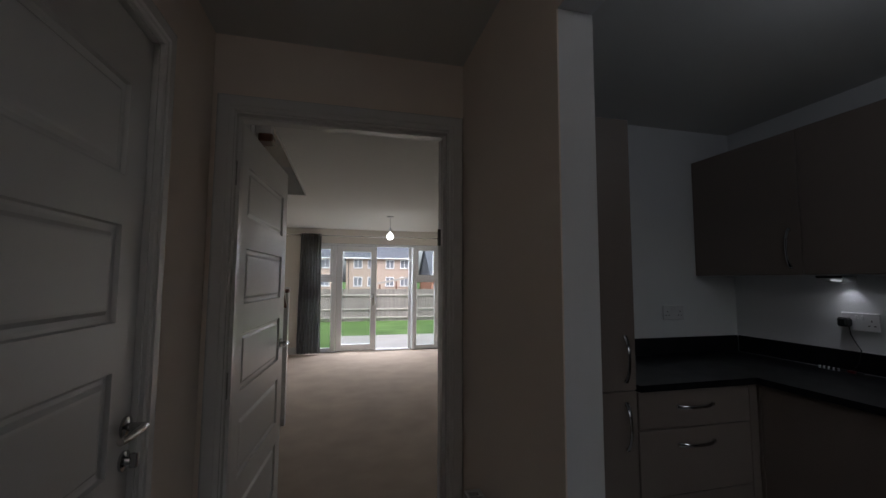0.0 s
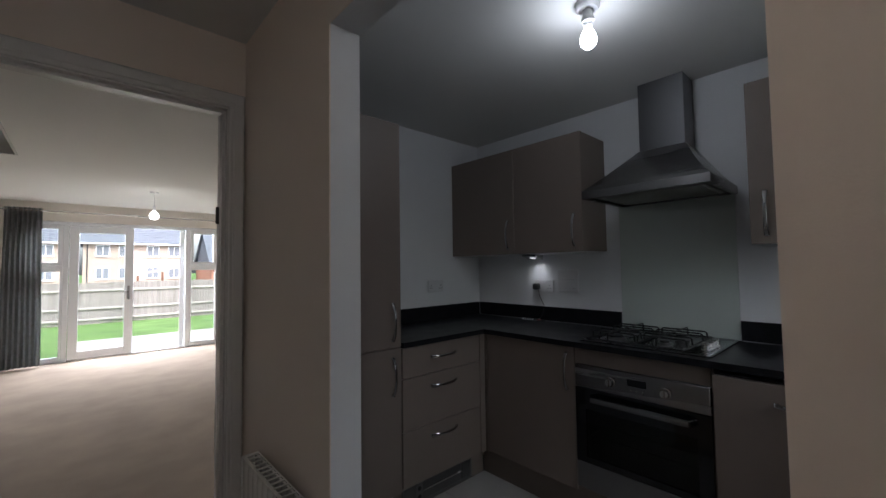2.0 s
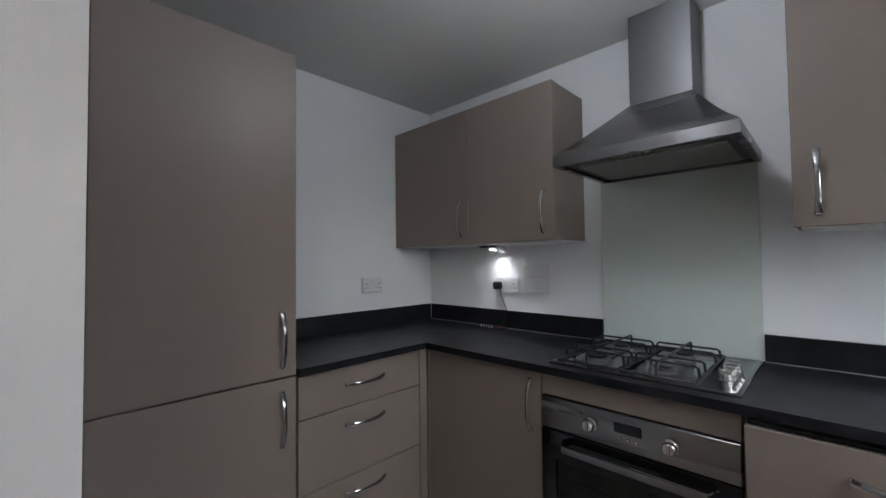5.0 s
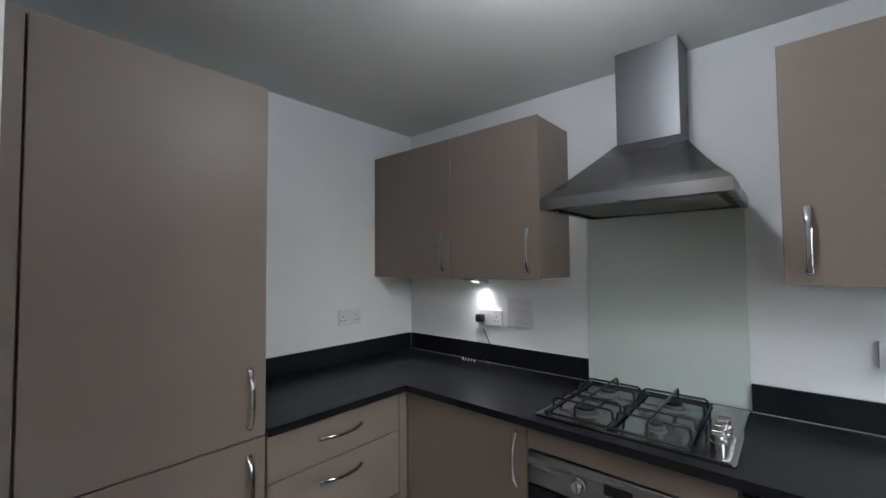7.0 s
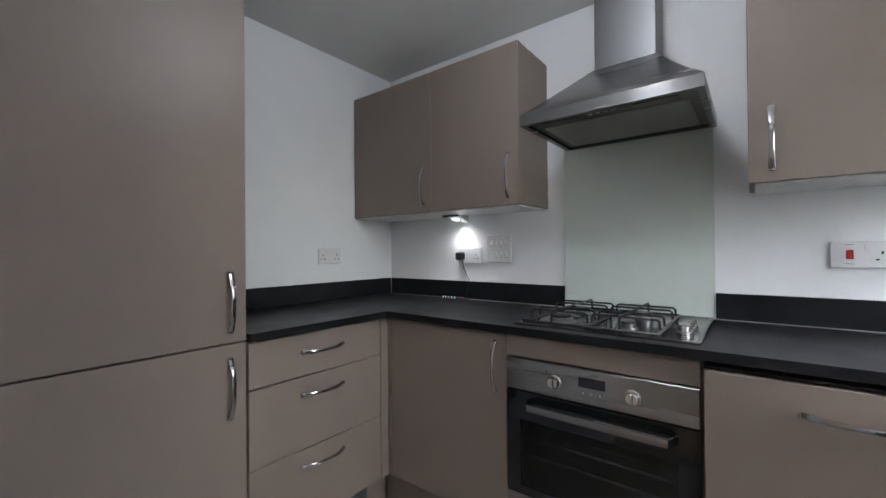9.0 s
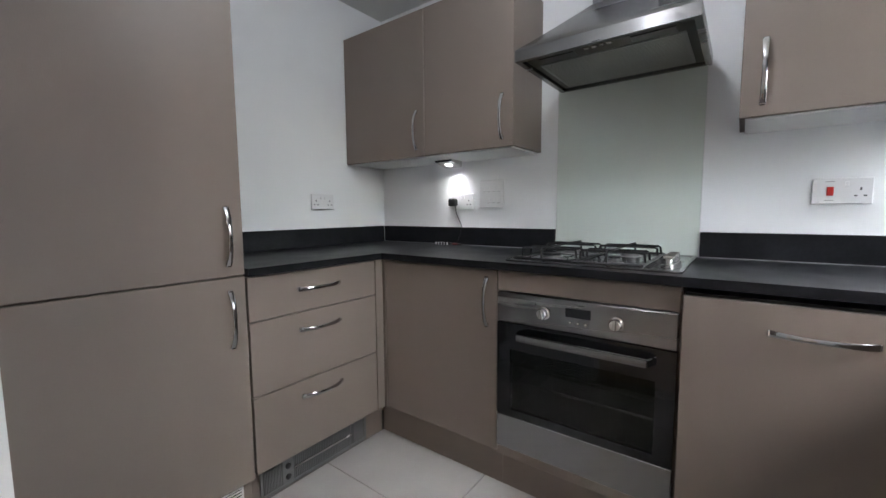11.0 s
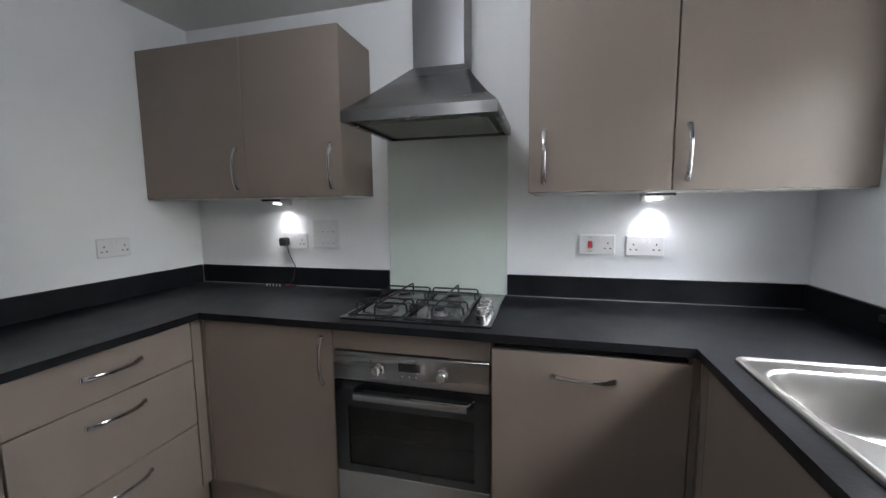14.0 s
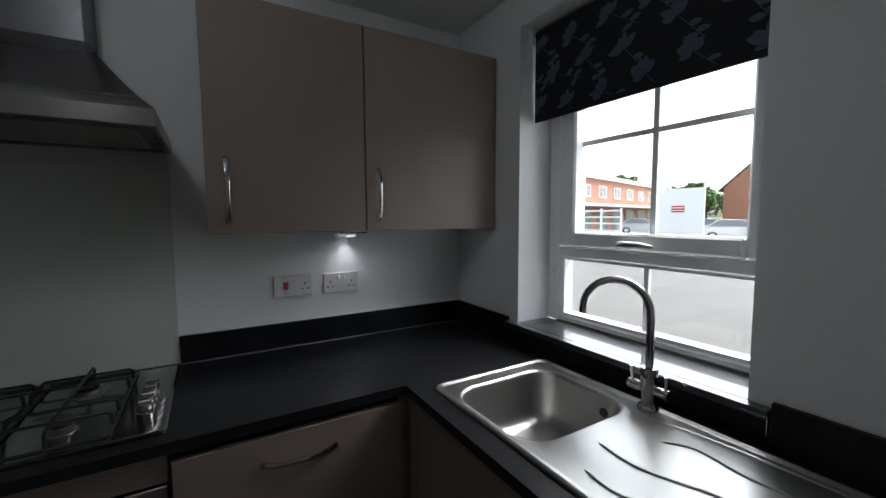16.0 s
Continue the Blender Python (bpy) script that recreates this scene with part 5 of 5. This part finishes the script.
def window_of(parent, x, z, w, h, y, s=-1):
    """A small casement on a facade that looks along s*y."""
    f = part("window", boxes((x - w / 2, x - w / 2 + 0.07, *sorted((y, y + s * 0.05)), z, z + h), (x + w / 2 - 0.07, x + w / 2, *sorted((y, y + s * 0.05)), z, z + h), (x - w / 2 + 0.07, x + w / 2 - 0.07, *sorted((y, y + s * 0.05)), z, z + 0.07),
                             (x - w / 2 + 0.07, x + w / 2 - 0.07, *sorted((y, y + s * 0.05)), z + h - 0.07, z + h), (x - 0.03, x + 0.03, *sorted((y, y + s * 0.05)), z + 0.07, z + h - 0.07)), UPVC, parent)
    part("pane", boxes((x - w / 2 + 0.05, x + w / 2 - 0.05, *sorted((y + s * 0.012, y + s * 0.022)), z + 0.05, z + h - 0.05)), FAR_WINDOW, f)
    part("sill", boxes((x - w / 2 - 0.06, x + w / 2 + 0.06, *sorted((y, y + s * 0.09)), z - 0.08, z - 0.001)), PAVING, f)


def terrace(name, x0, x1, y0, depth, base, eave, ridge, wins, brick, label, rows=((2.75, 1.15), (0.35, 1.25))):
    t = thing(name, ((x0 + x1) / 2, y0 + depth / 2, base), label, "house")
    part("wall", boxes((x0, x1, y0, y0 + depth, base, eave)), brick, t)
    bm = bmesh.new()
    ym = y0 + depth / 2
    prof = [(y0 - 0.35, eave - 0.05), (ym, ridge), (y0 + depth + 0.35, eave - 0.05), (y0 + depth + 0.35, eave + 0.12), (ym, ridge + 0.2), (y0 - 0.35, eave + 0.12)]
    a, b = [bm.verts.new((x0 - 0.2, y, z)) for y, z in prof], [bm.verts.new((x1 + 0.2, y, z)) for y, z in prof]
    bridge(bm, a, b)
    bm.faces.new(a)
    bm.faces.new(b[::-1])
    roof = part("roof", bm, ROOF_TILE, t, smooth=False)
    bm = bmesh.new()
    nrow = 16
    for k in range(nrow):
        s = k / nrow
        y, z = y0 - 0.37 + (ym - y0 + 0.35) * s, eave + 0.13 + (ridge - eave + 0.08) * s
        box(bm, x0 - 0.2, x1 + 0.2, y, y + 0.03, z, z + 0.03)
    part("tile_courses", bm, ROOF_TILE, roof)
    bm = bmesh.new()
    ga, gb = [bm.verts.new((x0 + 0.001, y, z)) for y, z in ((y0, eave), (y0 + depth, eave), (ym, ridge - 0.05))], [bm.verts.new((x1 - 0.001, y, z)) for y, z in ((y0, eave), (y0 + depth, eave), (ym, ridge - 0.05))]
    bridge(bm, ga, gb)
    bm.faces.new(ga)
    bm.faces.new(gb[::-1])
    part("gable", bm, ROOF_TILE if name == "brick_house" else brick, t, smooth=False)
    part("gutter", boxes((x0 - 0.2, x1 + 0.2, y0 - 0.47, y0 - 0.36, eave - 0.08, eave + 0.04)), UPVC, t)
    part("downpipe", boxes((x0 + 0.25, x0 + 0.33, y0 - 0.10, y0 - 0.02, base, eave - 0.05)), BLACK_PLASTIC, t)
    for x in wins:
        for z, h in rows:
            window_of(t, x, z, 1.05, h, y0)
    return t


terrace("terraced_house", 0.3, 8.9, 50, 8, -1.30, 4.0, 7.2, (1.7, 3.4, 5.6, 7.4), YELLOW_BRICK, "two-storey buff brick terrace with a grey tiled roof", rows=((2.75, 1.05), (0.55, 1.15)))
terrace("terraced_house", -22.0, -0.9, 50.6, 8, -1.30, 4.0, 7.2, (-2.2, -4.0, -7.5, -9.3, -13), YELLOW_BRICK, "longer two-storey buff brick terrace behind the fence", rows=((2.75, 1.05), (0.55, 1.15)))
terrace("brick_house", 9.6, 18, 44, 7, -1.30, 1.7, 5.2, (10.6, 13.0), RED_BRICK, "low red brick house with a steep grey roof", rows=((0.2, 1.0),))
pg = thing("timber_shelter", (3.4, 26, -1.1), "open timber shelter frame with a sloping beam", "garden structure")
for x, z in ((2.35, 1.05), (3.4, 1.25), (4.5, 1.5)):
    part("post", boxes((x - 0.05, x + 0.05, 25.95, 26.05, -1.25, z)), OAK, pg)
part("beam", loft([[(2.1, y, 1.03 + dz) for y, dz in ((25.93, 0), (26.07, 0), (26.07, 0.12), (25.93, 0.12))], [(4.9, y, 1.58 + dz) for y, dz in ((25.93, 0), (26.07, 0), (26.07, 0.12), (25.93, 0.12))]]), FENCE_RAIL, pg)


# ---- street side ----
def frame_of(p, q):
    """A local frame on the facade line from p to q: matrix that takes x along, y away behind, z up."""
    d = (Vector((*q, 0)) - Vector((*p, 0)))
    return math.atan2(d.y, d.x), d.length


def far_building():
    p, q = (29.5, -33.0), (38.0, -62.0)
    a, L = frame_of(p, q)
    t = thing("brick_unit", (p[0], p[1], -0.3), "long two-storey orange brick industrial building with a white fascia", "building")
    X0, Y0 = p
    part("wall", boxes((X0 - 8, X0 + L, Y0, Y0 + 12, -0.3, 5.6)), RED_BRICK, t)
    part("fascia", boxes((X0 - 8.3, X0 + L + 0.3, Y0 - 0.3, Y0 + 12.3, 5.601, 6.05)), HOARDING, t, "white roof fascia")
    for k in range(6):
        x = X0 + 1.5 + k * 4.6
        window_of(t, x, 3.55, 2.2, 1.3, Y0)
        part("shopfront", boxes((x - 1.5, x + 1.5, Y0 - 0.06, Y0 - 0.001, -0.3, 2.2)), FAR_WINDOW, t)
    part("canopy", boxes((X0 - 8, X0 + L, Y0 - 1.6, Y0 - 0.07, 2.5, 2.75)), HOARDING, t)
    t.rotation_euler = (0, 0, a)


far_building()
ob = thing("site_hoarding", (13.5, -22.5, -0.3), "tall white site board with a small red notice", "hoarding")
bm = boxes((12.28, 14.7, -22.56, -22.50, -0.3, 2.95))
part("board", bm, HOARDING, ob)
part("post", boxes((12.2, 12.279, -22.58, -22.48, -0.3, 3.2), (14.701, 14.78, -22.58, -22.48, -0.3, 3.1)), HOARDING, ob)
for z, w in ((1.95, 0.36), (1.80, 0.40), (1.66, 0.36)):
    part("notice_bar", boxes((13.6 - w, 13.6 + w, -22.499, -22.49, z - 0.045, z + 0.045)), RED_PLASTIC, ob, "red unreadable notice lettering")

gb = thing("gable_building", (5.3, -38, -0.3), "orange brick building with a long sloping roof edge", "building")
bm = bmesh.new()
pr = [(0, -0.3), (0, 3.8), (6.5, 9.8), (13, 3.8), (13, -0.3)]
a, b = [bm.verts.new((5.3 + u, -38, z)) for u, z in pr], [bm.verts.new((5.3 + u, -50, z)) for u, z in pr]
bridge(bm, a, b)
bm.faces.new(a)
bm.faces.new(b[::-1])
part("wall", bm, RED_BRICK, gb, smooth=False)
part("roof", loft([[(4.9, y, 3.48), (11.8, y, 9.85), (18.7, y, 3.48), (18.7, y, 3.63), (11.8, y, 10.0), (4.9, y, 3.63)] for y in (-37.95, -50.2)]), ROOF_TILE, gb, smooth=False)

rf = thing("rail_fence", (18.2, -24, -0.3), "white post and rail fence at the edge of the car park", "fence")
for k in range(6):
    part("post", boxes((18.2 + k * 1.6, 18.3 + k * 1.6, -24.05, -23.95, -0.3, 2.0)), HOARDING, rf)
for z in (0.35, 0.85, 1.3, 1.75):
    part("rail", boxes((18.2, 26.3, -23.949, -23.92, z, z + 0.11)), HOARDING, rf)


def build_car(at, turn, paint, label):
    t = thing("parked_car", at, label, "car", "parked cars")
    X0, Y0, Z0 = at
    L, W = 4.2, 0.85
    prof = [(-2.1, 0.25), (-2.1, 0.62), (-1.95, 0.80), (-1.0, 0.93), (1.55, 0.95), (2.05, 0.88), (2.12, 0.55), (2.08, 0.25)]
    cab = [(-0.95, 0.93), (-0.25, 1.42), (1.05, 1.45), (1.75, 0.94)]
    part("body", loft([[(X0 + x, Y0 + s * w, Z0 + z) for x, z in prof] for s, w in ((-1, W * 0.93), (-1, W), (1, W), (1, W * 0.93))][1:3]), paint, t)
    c = part("cabin", loft([[(X0 + x, Y0 + y, Z0 + z) for x, z in cab] for y in (-0.68, 0.68)]), paint, t)
    part("glass", loft([[(X0 + x, Y0 + y, Z0 + z) for x, z in ((-0.80, 0.97), (-0.22, 1.37), (1.02, 1.39), (1.55, 0.97))] for y in (-0.70, 0.70)]), FAR_WINDOW, c)
    for x in (-1.3, 1.3):
        for y in (-0.80, 0.80):
            w = part("wheel", lathe(bmesh.new(), [(0.30, -0.1), (0.32, -0.07), (0.32, 0.07), (0.30, 0.1)], (X0 + x, Y0 + y, Z0 + 0.32), "y", 20), TYRE, t)
            part("rim", lathe(bmesh.new(), [(0.2, -0.105), (0.2, 0.105)], (X0 + x, Y0 + y, Z0 + 0.32), "y", 16), SATIN, w)
    part("tail_light", boxes((X0 + 2.06, X0 + 2.13, Y0 - 0.8, Y0 - 0.5, Z0 + 0.68, Z0 + 0.82)), RED_PLASTIC, t)
    part("tail_light", boxes((X0 + 2.06, X0 + 2.13, Y0 + 0.5, Y0 + 0.8, Z0 + 0.68, Z0 + 0.82)), RED_PLASTIC, t)
    t.rotation_euler = (0, 0, radians(turn))


build_car((23.8, -35.0, -0.24), 33, CAR_PAINT, "silver hatchback parked beside the white rail fence")
build_car((16.6, -33.0, -0.24), 30, CAR_PAINT, "silver car parked beyond the white site board")
build_car((12.8, -28.2, -0.24), 12, CAR_PAINT, "silver estate car parked before the brick gable")


def build_tree(at, height, spread, seed, label, leaves=1500, size=0.22):
    rnd = random.Random(seed)
    t = thing("tree", at, label, "tree", "trees")
    A = Vector(at)
    bm = tube(bmesh.new(), [A, A + Vector((0.05, 0, height * 0.35)), A + Vector((0, 0.1, height * 0.75))], [height * 0.035, height * 0.025, height * 0.008], 8)
    for k in range(7):
        a = k * 0.9
        s = A + Vector((0, 0, height * (0.32 + 0.05 * k)))
        e = s + Vector((math.cos(a) * spread * 0.7, math.sin(a) * spread * 0.7, height * 0.22))
        tube(bm, [s, (s + e) / 2 + Vector((0, 0, 0.1)), e], [height * 0.014, height * 0.009, height * 0.003], 6)
    part("trunk", bm, BARK, t)
    clumps = [(A + Vector((rnd.gauss(0, spread * 0.42), rnd.gauss(0, spread * 0.42), height * rnd.uniform(0.42, 0.92))), rnd.uniform(0.22, 0.45) * spread) for _ in range(22)]
    verts, faces = [], []
    for _ in range(leaves):
        c, r = rnd.choice(clumps)
        d = Vector((rnd.gauss(0, 1), rnd.gauss(0, 1), rnd.gauss(0, 0.8))).normalized() * r * rnd.uniform(0.6, 1.05)
        p = c + d
        u = Vector((rnd.gauss(0, 1), rnd.gauss(0, 1), rnd.gauss(0, 1))).normalized()
        v = u.orthogonal().normalized()
        s = size * rnd.uniform(0.6, 1.3)
        i = len(verts)
        verts += [p - u * s, p + v * s * 0.5, p + u * s, p - v * s * 0.5]
        faces.append((i, i + 1, i + 2, i + 3))
    me = bpy.data.meshes.new("crown")
    me.from_pydata([v - A for v in verts], [], faces)
    me.materials.append(LEAF)
    o = new("crown", me)
    o.parent = t
    tagged(o, "green leafy crown")


build_tree((55.5, -79, -0.3), 11.0, 2.4, 1, "broad green tree rising over the white fascia", size=0.4)
build_tree((57, -100, -0.3), 8.4, 5, 2, "wide grey-green tree behind the brick building", size=0.45)
build_tree((53, -107, -0.3), 8.0, 5, 3, "distant green tree between the buildings", size=0.45)
build_tree((19.8, -36.5, -0.3), 4.7, 1.1, 4, "small round dark green tree by the gable", size=0.2)
build_tree((48, -112, -0.3), 6.5, 4, 5, "far pale green tree on the skyline", size=0.45)


def build_bushes():
    rnd = random.Random(11)
    verts, faces = [], []
    for x, y, z, n, r in [(x, 21.75, -0.85, 90, 0.20) for x in (-1.6, -1.3, -0.9, 1.3, 1.7, 2.4, 5.0)] + [(x, -1.75 - 0.1 * (k % 2), -0.25, 60, 0.10) for k, x in enumerate((2.6, 2.9, 3.4, 4.2, 4.6, 5.6))]:
        for _ in range(n):
            p = Vector((x + rnd.gauss(0, r), y + rnd.gauss(0, 0.05), z + abs(rnd.gauss(0, r * 0.7))))
            u = Vector((rnd.gauss(0, 1), rnd.gauss(0, 1), rnd.gauss(0, 1))).normalized()
            v = u.orthogonal().normalized()
            s = 0.025
            i = len(verts)
            verts += [p - u * s, p + v * s * 0.5, p + u * s, p - v * s * 0.5]
            faces.append((i, i + 1, i + 2, i + 3))
    me = bpy.data.meshes.new("weeds")
    me.from_pydata(verts, [], faces)
    me.materials.append(LEAF)
    tagged(new("weeds", me), "low green weeds along the fence foot and kerb", "weeds", "", "stuff")


build_bushes()


# ---- small things ----
def build_heater():
    t = thing("plinth_heater", (1.70, 1.885, 0), "dark grey electric plinth heater set in the kickboard under the drawers", "heater")
    y = 1.884
    part("case", boxes((1.440, 1.950, y + 0.001, y + 0.020, 0.018, 0.128), bev=0.002), DARK_GREY, t)
    part("frame", boxes((1.432, 1.958, y - 0.003, y, 0.120, 0.134), (1.432, 1.958, y - 0.003, y, 0.012, 0.022), (1.432, 1.442, y - 0.003, y, 0.022, 0.120), (1.948, 1.958, y - 0.003, y, 0.022, 0.120)), HEATER_GREY, t)
    for x0, x1, n, flat in ((1.446, 1.520, 12, False), (1.575, 1.870, 0, True), (1.885, 1.944, 10, False)):
        if flat:
            for k in range(34):
                x = x0 + k * (x1 - x0) / 34
                part("fin", boxes((x, x + 0.0035, y - 0.003, y + 0.001, 0.026, 0.066)), HEATER_GREY, t)
                part("fin", boxes((x, x + 0.0035, y - 0.003, y + 0.001, 0.076, 0.116)), HEATER_GREY, t)
            part("bar", boxes((x0, x1, y - 0.0045, y + 0.001, 0.067, 0.075)), SATIN, t)
        else:
            for k in range(n):
                x = x0 + k * (x1 - x0) / n
                part("fin", boxes((x, x + 0.003, y - 0.003, y + 0.001, 0.026, 0.116)), HEATER_GREY, t)
    part("switch_plate", boxes((1.523, 1.572, y - 0.003, y + 0.001, 0.023, 0.119)), HEATER_GREY, t)
    for z in (0.048, 0.092):
        part("rocker_switch", lathe(bmesh.new(), [(0.012, 0.0), (0.012, -0.004), (0.009, -0.006)], (1.547, y - 0.003, z), "y", 18), BLACK_PLASTIC, t)


HEATER_GREY = mat("heater_grey_plastic", (0.13, 0.13, 0.13), 0.45, vary=0.08)
build_heater()

pl = thing("plug", (2.58, 1.79, 1.15), "black mains plug with a thin trailing black cable", "plug")
bm = boxes((2.538, 2.584, 1.768, 1.812, 1.128, 1.172), bev=0.008)
part("plug_body", bm, BLACK_PLASTIC, pl)
pts = [(2.565, 1.775, 1.128), (2.568, 1.772, 1.09), (2.574, 1.757, 1.05), (2.572, 1.738, 1.02), (2.562, 1.742, 0.96), (2.556, 1.765, 0.925), (2.548, 1.80, 0.914)]
part("cable", tube(bmesh.new(), pts, 0.0022, 6), BLACK_PLASTIC, pl)
DARK_RED = mat("dark_red_plastic", (0.12, 0.012, 0.01), 0.5, vary=0.1)
cb = thing("charging_lead", (2.54, 1.86, 0.911), "small black coiled lead with white markings lying on the worktop", "cable")
bm = bmesh.new()
for k in range(3):
    tube(bm, [(2.535 + 0.012 * math.sin(a), 1.90 - k * 0.004 - 0.06 + 0.055 * math.cos(a), 0.9145 + k * 0.004) for a in [2 * math.pi * q / 16 for q in range(17)]], 0.0025, 6)
part("coil", bm, BLACK_PLASTIC, cb)
for k in range(5):
    part("cable_tie", boxes((2.519, 2.528, 1.80 + k * 0.020, 1.807 + k * 0.020, 0.912, 0.926), bev=0.001), WHITE_PLASTIC, cb)
part("red_connector", boxes((2.528, 2.548, 1.745, 1.775, 0.9115, 0.923), bev=0.003), DARK_RED, cb, "small red connector")
part("connector", boxes((2.530, 2.546, 1.715, 1.743, 0.9115, 0.921), bev=0.002), BLACK_PLASTIC, cb)

one("sill_edge_trim", tube(bmesh.new(), [(WX0 - 0.002, -0.5335, 0.983), (WX0 - 0.052, -0.5335, 0.983), (WX0 - 0.052, -0.5335, 0.942)], 0.0016, 6), SATIN, (WX0 - 0.03, -0.533, 0.99), "pale edging at the end of the window sill", "trim")
one("living_switch", boxes((-0.86, -0.775, LY - 0.010, LY - 0.0005, 1.12, 1.205), bev=0.002), WHITE_PLASTIC, (-0.82, LY, 1.16), "white light switch plate on the living room wall", "switch")

t = thing("plinth_vent", (1.23, 1.885, 0.04), "white slatted ventilation grille in the tall cabinet's kickboard", "vent")
part("frame", boxes((1.09, 1.37, 1.8805, 1.8845, 0.035, 0.042), (1.09, 1.37, 1.8805, 1.8845, 0.104, 0.111), (1.09, 1.097, 1.8805, 1.8845, 0.042, 0.104), (1.363, 1.37, 1.8805, 1.8845, 0.042, 0.104)), WHITE_PLASTIC, t)
# near-black sheet: shade between the slats put in as colour
part("backing", boxes((1.097, 1.363, 1.8836, 1.8846, 0.042, 0.104)), VENT_SHADE, t, "near-black sheet painted as the shade behind the slats")
for k in range(5):
    part("slat", boxes((1.097, 1.363, 1.8808, 1.8832, 0.046 + k * 0.012, 0.052 + k * 0.012)), WHITE_PLASTIC, t)

HINGE_STEEL = mat("dull_hinge_steel", (0.22, 0.22, 0.22), 0.4, metal=1, vary=0.1)
for k, z in enumerate((1.757, 0.952, 0.22)):
    hg = thing("hinge_plate", (-0.231, 2.03, z), "dull steel butt hinge leaf screwed to the white door lining", "hinge", "hinges of the living room door")
    part("plate", boxes((-0.2318, -0.2295, 2.000, 2.040, z - 0.048, z + 0.048), bev=0.0005), HINGE_STEEL, hg)
    part("knuckle", tube(bmesh.new(), [(-0.229, 2.047, z - 0.048), (-0.229, 2.047, z + 0.048)], 0.0055, 10), HINGE_STEEL, hg)


# ---- kitchen floor tiles, one by one ----
def lay_tiles():
    floor = bpy.data.objects["floor_kitchen"]
    S, G = 0.600, 0.0035
    shared = {}
    i0 = -2
    for i in range(i0, 3):
        for j in range(-4, 3):
            x0, x1 = max(1.738 + i * S + G / 2, XI + 0.001), min(1.738 + (i + 1) * S - G / 2, 2.10)
            y0, y1 = max(1.288 + j * S + G / 2, -0.12), min(1.288 + (j + 1) * S - G / 2, 1.89)
            if x1 - x0 < 0.02 or y1 - y0 < 0.02:
                continue
            key = (round(x1 - x0, 4), round(y1 - y0, 4))
            if key not in shared:
                bm = boxes((0, key[0], 0, key[1], -0.006, 0.0), bev=0.0012)
                me = bpy.data.meshes.new("tile")
                bm.to_mesh(me)
                bm.free()
                me.materials.append(TILE)
                shared[key] = me
            ob = new("tile", shared[key])
            ob.location = (x0, y0, 0.0)
            ob.parent = floor


lay_tiles()
